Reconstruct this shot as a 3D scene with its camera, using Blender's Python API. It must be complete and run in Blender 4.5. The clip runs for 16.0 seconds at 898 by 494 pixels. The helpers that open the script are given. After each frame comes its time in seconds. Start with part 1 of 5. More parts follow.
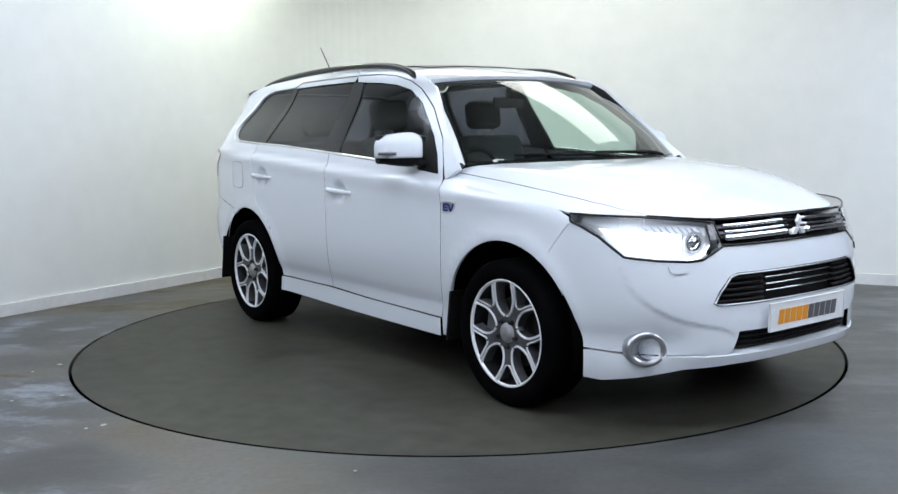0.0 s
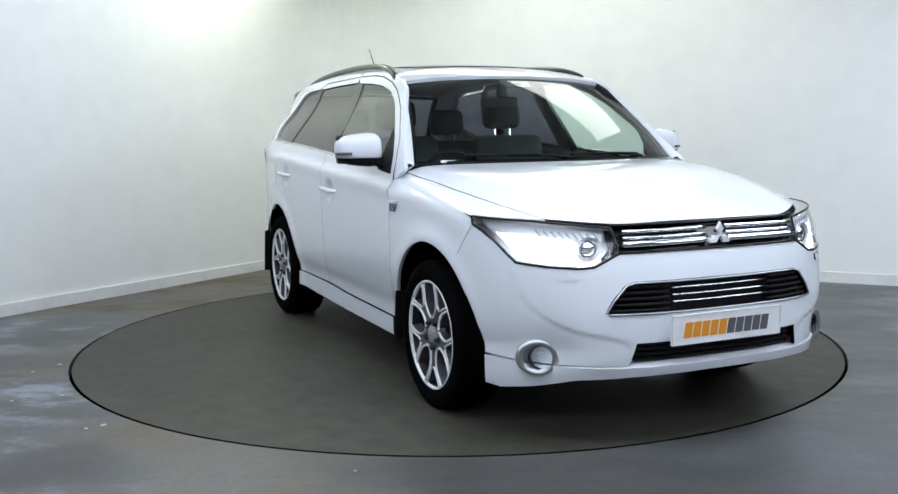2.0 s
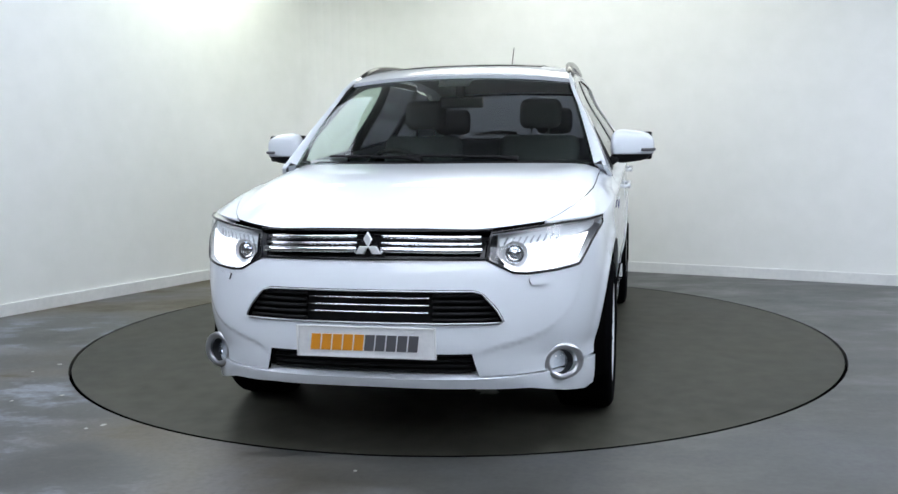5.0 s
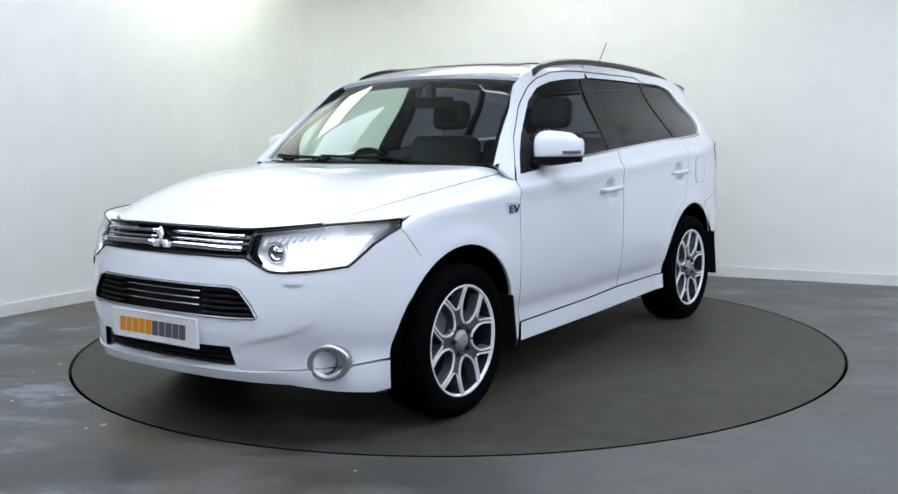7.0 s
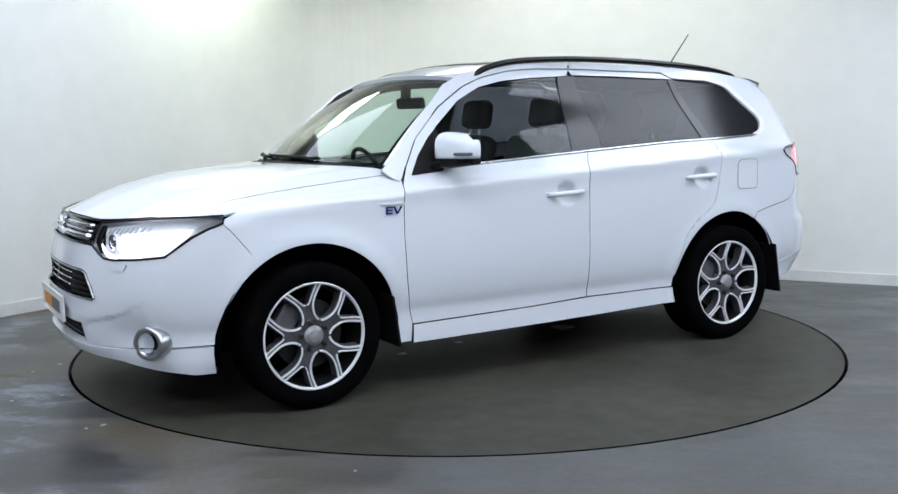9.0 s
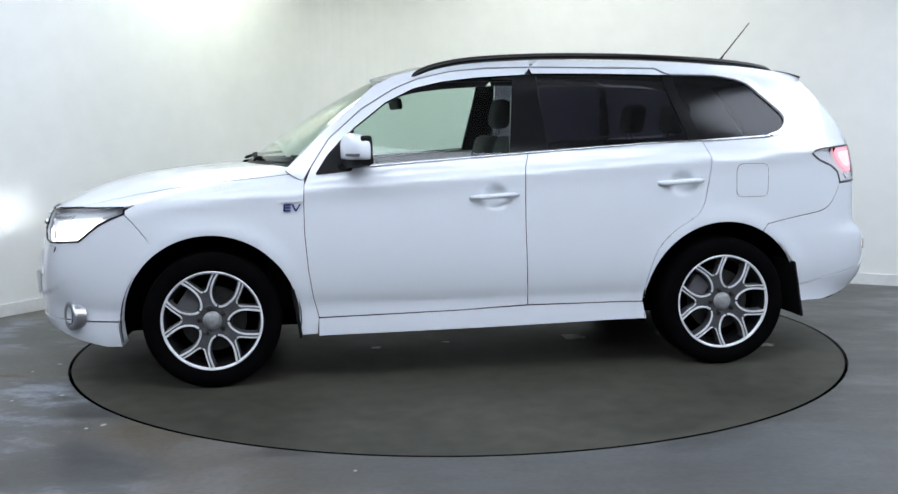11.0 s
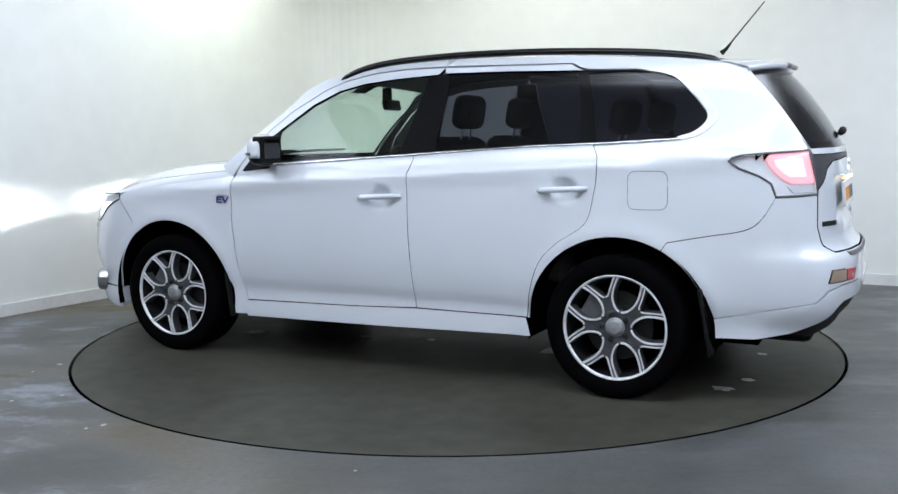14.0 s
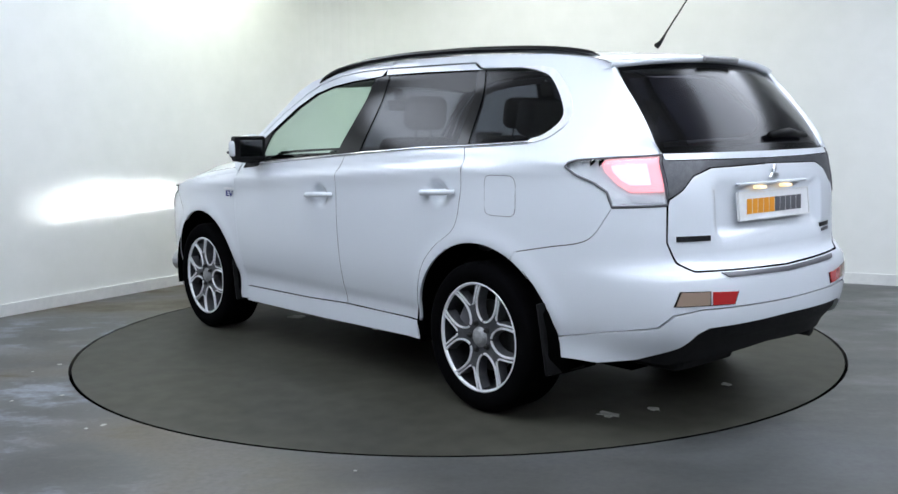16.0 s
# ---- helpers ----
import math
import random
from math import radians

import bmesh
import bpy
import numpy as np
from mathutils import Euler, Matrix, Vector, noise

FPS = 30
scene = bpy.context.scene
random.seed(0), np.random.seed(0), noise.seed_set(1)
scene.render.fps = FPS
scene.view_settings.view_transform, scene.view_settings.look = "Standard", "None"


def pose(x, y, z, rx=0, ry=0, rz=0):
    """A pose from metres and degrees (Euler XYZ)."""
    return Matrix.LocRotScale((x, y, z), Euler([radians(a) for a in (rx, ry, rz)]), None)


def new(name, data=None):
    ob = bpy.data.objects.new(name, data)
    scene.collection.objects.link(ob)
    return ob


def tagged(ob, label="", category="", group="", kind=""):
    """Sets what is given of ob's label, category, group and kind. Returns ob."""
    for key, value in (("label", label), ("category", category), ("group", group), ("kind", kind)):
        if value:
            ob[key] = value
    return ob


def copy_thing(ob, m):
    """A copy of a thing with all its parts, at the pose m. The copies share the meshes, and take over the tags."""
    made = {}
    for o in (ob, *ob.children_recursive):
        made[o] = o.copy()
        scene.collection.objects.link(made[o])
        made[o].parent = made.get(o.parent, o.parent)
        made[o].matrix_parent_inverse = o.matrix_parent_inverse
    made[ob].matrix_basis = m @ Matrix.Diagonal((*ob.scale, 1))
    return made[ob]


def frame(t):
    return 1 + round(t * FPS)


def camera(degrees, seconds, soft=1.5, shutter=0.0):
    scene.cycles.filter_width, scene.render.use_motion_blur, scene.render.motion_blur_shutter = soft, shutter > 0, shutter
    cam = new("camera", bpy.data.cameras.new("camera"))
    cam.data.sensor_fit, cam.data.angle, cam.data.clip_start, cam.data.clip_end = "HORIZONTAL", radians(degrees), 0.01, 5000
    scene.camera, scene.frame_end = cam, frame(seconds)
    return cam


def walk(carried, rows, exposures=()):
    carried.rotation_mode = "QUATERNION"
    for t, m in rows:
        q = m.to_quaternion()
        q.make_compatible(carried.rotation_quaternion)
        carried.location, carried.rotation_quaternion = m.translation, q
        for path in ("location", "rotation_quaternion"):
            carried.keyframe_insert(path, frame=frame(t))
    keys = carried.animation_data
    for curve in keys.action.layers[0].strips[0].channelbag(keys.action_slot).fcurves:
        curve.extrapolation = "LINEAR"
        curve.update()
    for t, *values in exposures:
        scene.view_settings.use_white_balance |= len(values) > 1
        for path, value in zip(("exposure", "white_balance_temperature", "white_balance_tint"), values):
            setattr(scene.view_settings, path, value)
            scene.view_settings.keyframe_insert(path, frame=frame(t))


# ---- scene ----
# ---------------------------------------------------------------- camera
EYE = (0.0, -5.933, 1.276)
CAM_POSE = pose(*EYE, 90 - 6.92, 0, 0.4) @ pose(0, 0, 0, 0, 0, -0.76)
cam = camera(49.6, 16.0)
walk(cam, [(0.0, CAM_POSE), (16.0, CAM_POSE)], exposures=[(0.0, -0.14), (16.0, -0.14)])

# turntable: seconds, degrees of heading
TURN = [(0.0, -52.8), (0.25, -53.0), (0.5, -53.6), (0.75, -54.6), (1.0, -55.9), (1.5, -59.9), (2.0, -65.3),
        (2.5, -71.2), (3.0, -77.2), (3.5, -83.1), (4.0, -89.2), (4.2, -91.7), (6.3, -116.6), (7.0, -125.1),
        (8.0, -136.9), (9.0, -148.6), (10.0, -160.4), (11.3, -175.4), (12.0, -183.3), (12.5, -188.9),
        (13.5, -200.2), (14.5, -211.6), (15.5, -223.3), (16.0, -229.35)]
OFF = (0.035, 0.118)      # where the car's middle stands on the turntable

# ---------------------------------------------------------------- world
world = bpy.data.worlds.new("world")
scene.world = world
world.use_nodes = True
world.node_tree.nodes["Background"].inputs[0].default_value = (0.5, 0.55, 0.6, 1)
world.node_tree.nodes["Background"].inputs[1].default_value = 0.05

# ---------------------------------------------------------------- materials
def mat(name, color, rough=0.5, metal=0.0, coat=0.0, spec=0.5):
    m = bpy.data.materials.new(name)
    m.use_nodes = True
    b = m.node_tree.nodes["Principled BSDF"]
    b.inputs["Base Color"].default_value = (*color, 1)
    b.inputs["Roughness"].default_value = rough
    b.inputs["Metallic"].default_value = metal
    b.inputs["Coat Weight"].default_value = coat
    b.inputs["Coat Roughness"].default_value = 0.03
    b.inputs["Specular IOR Level"].default_value = spec
    return m


def add(m, kind, **inputs):
    n = m.node_tree.nodes.new(kind)
    for key, value in inputs.items():
        n.inputs[key.replace("_", " ")].default_value = value
    return n


def link(m, a, ao, b, bi):
    m.node_tree.links.new(a.outputs[ao], b.inputs[bi])


def ramp(m, stops):
    r = m.node_tree.nodes.new("ShaderNodeValToRGB")
    e = r.color_ramp.elements
    while len(e) < len(stops):
        e.new(0.5)
    for k, (p, c) in zip(e, stops):
        k.position, k.color = p, (*c, 1)
    return r


def varied(m, scale, c1, c2, detail=6.0, bump=0.0, bump_scale=60.0, rough=None):
    """Grain and stains in the colour at two scales, and a fine relief."""
    b = m.node_tree.nodes["Principled BSDF"]
    co = add(m, "ShaderNodeTexCoord")
    n1 = add(m, "ShaderNodeTexNoise", Scale=scale, Detail=detail, Roughness=0.6)
    n2 = add(m, "ShaderNodeTexNoise", Scale=scale * 9, Detail=4.0)
    mixf = add(m, "ShaderNodeMath")
    mixf.operation = "MULTIPLY_ADD"
    mixf.inputs[1].default_value = 0.35
    link(m, co, "Object", n1, "Vector")
    link(m, co, "Object", n2, "Vector")
    link(m, n2, "Fac", mixf, 0)
    sc = add(m, "ShaderNodeMath")
    sc.operation = "MULTIPLY"
    sc.inputs[1].default_value = 0.65
    link(m, n1, "Fac", sc, 0)
    link(m, sc, 0, mixf, 2)
    r = ramp(m, [(0.36, c1), (0.62, c2)])
    link(m, mixf, 0, r, "Fac")
    link(m, r, "Color", b, "Base Color")
    if rough:
        rr = ramp(m, [(0.35, (rough[0],) * 3), (0.65, (rough[1],) * 3)])
        link(m, n1, "Fac", rr, "Fac")
        link(m, rr, "Color", b, "Roughness")
    if bump:
        n3 = add(m, "ShaderNodeTexNoise", Scale=bump_scale, Detail=5.0)
        bp = add(m, "ShaderNodeBump", Strength=bump, Distance=0.002)
        link(m, co, "Object", n3, "Vector")
        link(m, n3, "Fac", bp, "Height")
        link(m, bp, "Normal", b, "Normal")
    return m


def glow(name, color, strength):
    m = mat(name, color, 0.3)
    b = m.node_tree.nodes["Principled BSDF"]
    b.inputs["Emission Color"].default_value = (*color, 1)
    b.inputs["Emission Strength"].default_value = strength
    return m


def glass(name, color, rough=0.02):
    """Thin glazing: tinted see-through with a clear gloss on it."""
    m = bpy.data.materials.new(name)
    m.use_nodes = True
    nt = m.node_tree
    nt.nodes.remove(nt.nodes["Principled BSDF"])
    out = nt.nodes["Material Output"]
    tr = add(m, "ShaderNodeBsdfTransparent", Color=(*color, 1))
    gl = add(m, "ShaderNodeBsdfGlossy", Color=(1, 1, 1, 1), Roughness=rough)
    fr = add(m, "ShaderNodeLayerWeight", Blend=0.5)
    pw = add(m, "ShaderNodeMath")
    pw.operation = "POWER"
    pw.inputs[1].default_value = 5.0
    sc = add(m, "ShaderNodeMath")
    sc.operation = "MULTIPLY_ADD"
    sc.inputs[1].default_value, sc.inputs[2].default_value = 0.9, 0.035
    mx = add(m, "ShaderNodeMixShader")
    link(m, fr, "Facing", pw, 0)
    link(m, pw, 0, sc, 0)
    link(m, sc, 0, mx, "Fac")
    link(m, tr, 0, mx, 1)
    link(m, gl, 0, mx, 2)
    link(m, mx, 0, out, "Surface")
    return m


WALL = varied(mat("wall_paint", (0.8, 0.81, 0.79), 0.55), 0.7, (0.76, 0.775, 0.75), (0.82, 0.83, 0.81), bump=0.15, bump_scale=40)
DARKWALL = varied(mat("dark_grey_wall_paint", (0.1, 0.1, 0.1), 0.7), 0.7, (0.09, 0.09, 0.092), (0.12, 0.12, 0.123), bump=0.15, bump_scale=40)
SKIRT = varied(mat("skirting_paint", (0.74, 0.75, 0.74), 0.4), 3.0, (0.66, 0.67, 0.67), (0.76, 0.77, 0.76))
CEIL = varied(mat("ceiling_paint", (0.8, 0.8, 0.8), 0.8), 1.0, (0.76, 0.76, 0.76), (0.82, 0.82, 0.82))
DISC = varied(mat("turntable_paint", (0.05, 0.05, 0.04), 0.5, 0, 0, 0.1), 0.9, (0.029, 0.0285, 0.022), (0.066, 0.065, 0.052), 8, 0.10, 90, (0.42, 0.55))
# near-black: the deep shade in gaps, wheel wells and underbody, put into colour
GAP = mat("recess_shade", (0.002, 0.002, 0.002), 1.0, 0, 0, 0.0)


def floor_material():
    """Worn painted concrete: grey, with tan stains, and pale bluish smears for reflected light, drawn out one way."""
    m = mat("concrete_floor", (0.05, 0.05, 0.05), 0.4, 0, 0, 0.4)
    b = m.node_tree.nodes["Principled BSDF"]
    co = add(m, "ShaderNodeTexCoord")
    mp = add(m, "ShaderNodeMapping", Scale=(0.7, 1.3, 1.0), Rotation=(0, 0, 0.45))
    link(m, co, "Object", mp, "Vector")
    n1 = add(m, "ShaderNodeTexNoise", Scale=1.6, Detail=10.0, Roughness=0.68)
    n2 = add(m, "ShaderNodeTexNoise", Scale=0.8, Detail=5.0, Roughness=0.55)
    n3 = add(m, "ShaderNodeTexNoise", Scale=38.0, Detail=4.0)
    for n in (n1, n2):
        link(m, mp, "Vector", n, "Vector")
    link(m, co, "Object", n3, "Vector")
    # pale bluish end: light mirrored from the left wall, put into the colour
    r1 = ramp(m, [(0.42, (0.030, 0.030, 0.028)), (0.50, (0.066, 0.068, 0.067)), (0.58, (0.19, 0.207, 0.238))])
    link(m, n1, "Fac", r1, "Fac")
    r2 = ramp(m, [(0.46, (0, 0, 0)), (0.55, (1, 1, 1))])
    link(m, n2, "Fac", r2, "Fac")
    # tan stains and painted reflections lie to the west, plain grey elsewhere
    xyz = add(m, "ShaderNodeSeparateXYZ")
    link(m, co, "Object", xyz, 0)
    worn = ramp(m, [(0.25, (1, 1, 1)), (0.62, (0.12,) * 3)])
    away = add(m, "ShaderNodeMath")
    away.operation = "MULTIPLY_ADD"
    away.inputs[1].default_value, away.inputs[2].default_value = 0.25, 0.62
    link(m, xyz, 0, away, 0)
    link(m, away, 0, worn, "Fac")
    smeared = add(m, "ShaderNodeMix")
    smeared.data_type = "RGBA"
    smeared.inputs[6].default_value = (0.059, 0.062, 0.0605, 1)
    m.node_tree.links.new(worn.outputs[0], smeared.inputs[0])
    m.node_tree.links.new(r1.outputs[0], smeared.inputs[7])
    tan = add(m, "ShaderNodeMath")
    tan.operation = "MULTIPLY"
    m.node_tree.links.new(r2.outputs[0], tan.inputs[0])
    m.node_tree.links.new(worn.outputs[0], tan.inputs[1])
    mx = add(m, "ShaderNodeMix")
    mx.data_type = "RGBA"
    mx.inputs[7].default_value = (0.078, 0.064, 0.041, 1)
    m.node_tree.links.new(tan.outputs[0], mx.inputs[0])
    m.node_tree.links.new(smeared.outputs[2], mx.inputs[6])
    g = add(m, "ShaderNodeMix")
    g.data_type, g.blend_type = "RGBA", "OVERLAY"
    g.inputs[0].default_value = 0.35
    m.node_tree.links.new(mx.outputs[2], g.inputs[6])
    m.node_tree.links.new(n3.outputs[0], g.inputs[7])
    m.node_tree.links.new(g.outputs[2], b.inputs["Base Color"])
    rr = ramp(m, [(0.35, (0.28,) * 3), (0.65, (0.58,) * 3)])
    link(m, n1, "Fac", rr, "Fac")
    link(m, rr, "Color", b, "Roughness")
    bp = add(m, "ShaderNodeBump", Strength=0.12, Distance=0.002)
    link(m, n3, "Fac", bp, "Height")
    link(m, bp, "Normal", b, "Normal")
    return m


FLOOR = floor_material()
PAINT = mat("white_car_paint", (0.735, 0.775, 0.82), 0.32, 0.0, 1.0)
RUBBER = varied(mat("tyre_rubber", (0.003, 0.003, 0.003), 0.9, 0, 0, 0.02), 8, (0.0014, 0.0014, 0.0017), (0.003, 0.003, 0.0034), bump=0.3, bump_scale=200)
BLACK = varied(mat("black_plastic", (0.006, 0.006, 0.006), 0.55, 0, 0, 0.15), 20, (0.004, 0.004, 0.0045), (0.009, 0.009, 0.0095), bump=0.2, bump_scale=400)
GLOSSBLACK = mat("gloss_black", (0.004, 0.004, 0.005), 0.15, 0, 0.0, 0.4)
ALLOY = varied(mat("machined_alloy", (0.7, 0.71, 0.73), 0.35, 0.2), 30, (0.72, 0.73, 0.75), (0.82, 0.83, 0.84), rough=(0.3, 0.42))
SPOKEGREY = varied(mat("silver_wheel_paint", (0.16, 0.165, 0.175), 0.4, 0.5), 25, (0.075, 0.077, 0.084), (0.12, 0.123, 0.132))
CLEARHOUSE = varied(mat("clear_lamp_housing", (0.84, 0.85, 0.86), 0.3, 0.0), 60, (0.80, 0.81, 0.82), (0.88, 0.89, 0.9))
ALLOYDARK = varied(mat("grey_alloy_paint", (0.07, 0.072, 0.078), 0.4, 0.7), 25, (0.018, 0.019, 0.021), (0.04, 0.041, 0.045))
STEEL = varied(mat("brake_steel", (0.05, 0.05, 0.05), 0.5, 0.2), 30, (0.010, 0.0095, 0.009), (0.028, 0.027, 0.026))
CHROME = mat("chrome", (0.8, 0.81, 0.83), 0.08, 1.0)
MIRROR = mat("tinted_mirror", (0.15, 0.155, 0.165), 0.02, 1.0)
HUBGREY = varied(mat("hub_cap_paint", (0.3, 0.3, 0.31), 0.4, 0.3), 40, (0.24, 0.245, 0.25), (0.34, 0.345, 0.35))
SILVER = mat("satin_silver", (0.5, 0.51, 0.53), 0.28, 0.9)
CLEAR = glass("clear_glass", (0.74, 0.85, 0.81), 0.05)
SCREENGLASS = glass("windscreen_glass", (0.80, 0.90, 0.84), 0.05)
PRIVACY = glass("privacy_glass", (0.10, 0.10, 0.135), 0.17)
LENS = glass("lamp_lens", (0.93, 0.95, 0.97))
FABRIC = varied(mat("dark_seat_cloth", (0.03, 0.03, 0.033), 0.85), 12, (0.022, 0.022, 0.024), (0.045, 0.045, 0.048), bump=0.4, bump_scale=300)
TRIM = varied(mat("grey_interior_trim", (0.06, 0.06, 0.06), 0.7), 8, (0.05, 0.05, 0.052), (0.08, 0.08, 0.082), bump=0.3, bump_scale=250)
LINER = varied(mat("headlining", (0.25, 0.26, 0.24), 0.9), 10, (0.22, 0.225, 0.21), (0.28, 0.285, 0.265))
PLATE = varied(mat("plate_white", (0.78, 0.79, 0.8), 0.3), 6, (0.72, 0.73, 0.74), (0.82, 0.83, 0.84))
AMBER = mat("orange_print", (0.75, 0.30, 0.02), 0.4)
GREYINK = mat("grey_print", (0.10, 0.10, 0.11), 0.4)
BLUE = mat("blue_badge", (0.025, 0.035, 0.22), 0.25, 0.3, 0.5)
HEADGLOW = glow("headlamp_glow", (0.93, 0.96, 1.0), 2.2)
DRL = glow("daylight_strip", (0.93, 0.96, 1.0), 3.0)
TAILGLOW = glow("tail_glow", (1.0, 0.36, 0.40), 1.1)
PLATEGLOW = glow("plate_bulb", (1.0, 0.75, 0.45), 1.3)
REFLECTOR = mat("red_reflector", (0.45, 0.02, 0.02), 0.2, 0, 0.5)
AMBERLENS = mat("smoked_amber_lens", (0.34, 0.25, 0.19), 0.2, 0, 0.5)
BEAM = glow("dipped_beam", (0.93, 0.97, 1.0), 20000.0)
TAILCORE = glow("tail_core", (1.0, 0.55, 0.58), 1.15)
CHROMESOFT = mat("lamp_reflector", (0.80, 0.80, 0.82), 0.25, 0.1)
CHIP = varied(mat("bare_patch_and_glint", (0.4, 0.4, 0.38), 0.5), 20, (0.22, 0.22, 0.2), (0.5, 0.5, 0.47))

# ---------------------------------------------------------------- helpers for meshes
def mesh_of(name, bm, material, smooth=False):
    me = bpy.data.meshes.new(name)
    bm.to_mesh(me)
    bm.free()
    for m in material if isinstance(material, (list, tuple)) else [material]:
        me.materials.append(m)
    if smooth:
        for p in me.polygons:
            p.use_smooth = True
    return me


def part(name, bm, material, parent=None, label="", smooth=False):
    ob = new(name, mesh_of(name, bm, material, smooth))
    ob.parent = parent
    if label:
        ob["label"] = label
    return ob


def box(bm, c, s, m=None, bevel=0.0, seg=2):
    """A box of size s round c, turned by m, with bevelled edges."""
    r = bmesh.ops.create_cube(bm, size=1.0)
    vs = r["verts"]
    for v in vs:
        v.co = Vector((v.co.x * s[0], v.co.y * s[1], v.co.z * s[2]))
    if bevel:
        es = list({e for v in vs for e in v.link_edges})
        r = bmesh.ops.bevel(bm, geom=es, offset=bevel, segments=seg, affect="EDGES", profile=0.5)
        vs = list({v for f in r["faces"] for v in f.verts} | {v for v in vs if v.is_valid})
    for v in vs:
        v.co = (m @ v.co if m else v.co) + Vector(c)
    return vs


def lathe(bm, profile, n=48, axis="y", closed=False):
    """Turns a profile of (radius, along) round an axis."""
    rings = []
    for r, h in profile:
        ring = []
        for i in range(n):
            a = 2 * math.pi * i / n
            p = (r * math.cos(a), h, r * math.sin(a))
            if axis == "z":
                p = (r * math.cos(a), r * math.sin(a), h)
            if axis == "x":
                p = (h, r * math.cos(a), r * math.sin(a))
            ring.append(bm.verts.new(p))
        rings.append(ring)
    pairs = list(zip(rings, rings[1:])) + ([(rings[-1], rings[0])] if closed else [])
    for a, b in pairs:
        for i in range(n):
            bm.faces.new((a[i], a[(i + 1) % n], b[(i + 1) % n], b[i]))
    return rings


def prism(bm, pts, z0, z1):
    lo = [bm.verts.new((x, y, z0)) for x, y in pts]
    hi = [bm.verts.new((x, y, z1)) for x, y in pts]
    n = len(pts)
    for i in range(n):
        bm.faces.new((lo[i], lo[(i + 1) % n], hi[(i + 1) % n], hi[i]))
    bm.faces.new(hi)
    bm.faces.new(lo[::-1])


# ---------------------------------------------------------------- the room
TOP = 3.1
CORNER = Vector((-1.17, 3.98))
DL = Vector((-0.542, -0.840)).normalized()
DR = Vector((0.895, -0.446)).normalized()
ROUND = 0.65


def corner_arc(inset):
    """The rounded inner corner between the two walls, moved into the room by inset."""
    half = (DL + DR).normalized()
    tl, tr = CORNER + DL * ROUND, CORNER + DR * ROUND
    pts = []
    for i in range(13):
        u = i / 12
        pts.append((tl * (1 - u) ** 2 + CORNER * 2 * u * (1 - u) + tr * u * u) + half * inset)
    return pts


def wall_run(name, pts, z0, z1, thick, material):
    """A wall along pts; its thickness goes to the left of the way."""
    bm = bmesh.new()
    norm = []
    for i, p in enumerate(pts):
        d = (pts[min(i + 1, len(pts) - 1)] - pts[max(i - 1, 0)]).normalized()
        norm.append(Vector((-d.y, d.x)))
    prism(bm, [tuple(p) for p in pts] + [tuple(p + n * thick) for p, n in reversed(list(zip(pts, norm)))], z0, z1)
    bmesh.ops.recalc_face_normals(bm, faces=bm.faces)
    ob = part(name, bm, material)
    return tagged(ob, kind="structure")


ARC = corner_arc(0.0)
PA, PB = CORNER + DL * 12.2, CORNER + DR * 10.5
PC, PD = Vector((0.0, -11.5)), Vector((8.6, -7.0))
PW = CORNER + DL * 4.4
tagged(wall_run("wall_southwest", [PA, PW], 0, TOP, 0.15, DARKWALL), "plain dark grey studio wall beside the camera", "wall")
tagged(wall_run("wall_west", [PW] + ARC[:7], 0, TOP, 0.15, WALL), "smooth white painted studio wall with a rounded corner", "wall")
PE = CORNER + DR * 5.9
tagged(wall_run("wall_northeast", [PE, PB], 0, TOP, 0.15, DARKWALL), "plain dark grey studio wall beyond the white corner", "wall")
tagged(wall_run("wall_north", ARC[6:] + [PE], 0, TOP, 0.15, WALL), "smooth white painted studio wall behind the turntable", "wall")
tagged(wall_run("wall_east", [PB, PD], 0, TOP, 0.15, DARKWALL), "plain dark grey studio wall", "wall")
tagged(wall_run("wall_south", [PD, PC, PA], 0, TOP, 0.15, DARKWALL), "plain dark grey studio wall behind the camera", "wall")
IN = corner_arc(0.02)
skirt = wall_run("baseboard", [PA + Vector((0.015, -0.015))] + IN + [PB], 0, 0.088, 0.03, SKIRT)
tagged(skirt, "low white painted skirting board along the wall", "baseboard")

bm = bmesh.new()
prism(bm, [tuple(PA + Vector((-.3, 0))), (0, -11.9), (9, -7.2), tuple(PB + Vector((.3, .2))), tuple(CORNER + Vector((-.1, .5)))], TOP, TOP + 0.12)
tagged(part("ceiling", bm, CEIL), "plain white ceiling", "ceiling", kind="structure")

# the floor is a slab with a round opening, in which the turntable lies
R_DISC = 2.246
bm = bmesh.new()
n = 160
inner = [bm.verts.new((R_DISC * 1.0035 * math.cos(2 * math.pi * i / n), R_DISC * 1.0035 * math.sin(2 * math.pi * i / n), 0)) for i in range(n)]
outer = []
for i in range(n):
    a = 2 * math.pi * i / n
    outer.append(bm.verts.new((14 * math.cos(a), 14 * math.sin(a), 0)))
deep = [bm.verts.new((v.co.x, v.co.y, -0.05)) for v in inner]
for i in range(n):
    j = (i + 1) % n
    bm.faces.new((inner[i], outer[i], outer[j], inner[j]))
    bm.faces.new((inner[j], deep[j], deep[i], inner[i]))
floor_ob = tagged(part("floor", bm, FLOOR), "worn grey concrete floor with tan stains and painted bluish reflections", "floor", kind="structure")
bm = bmesh.new()
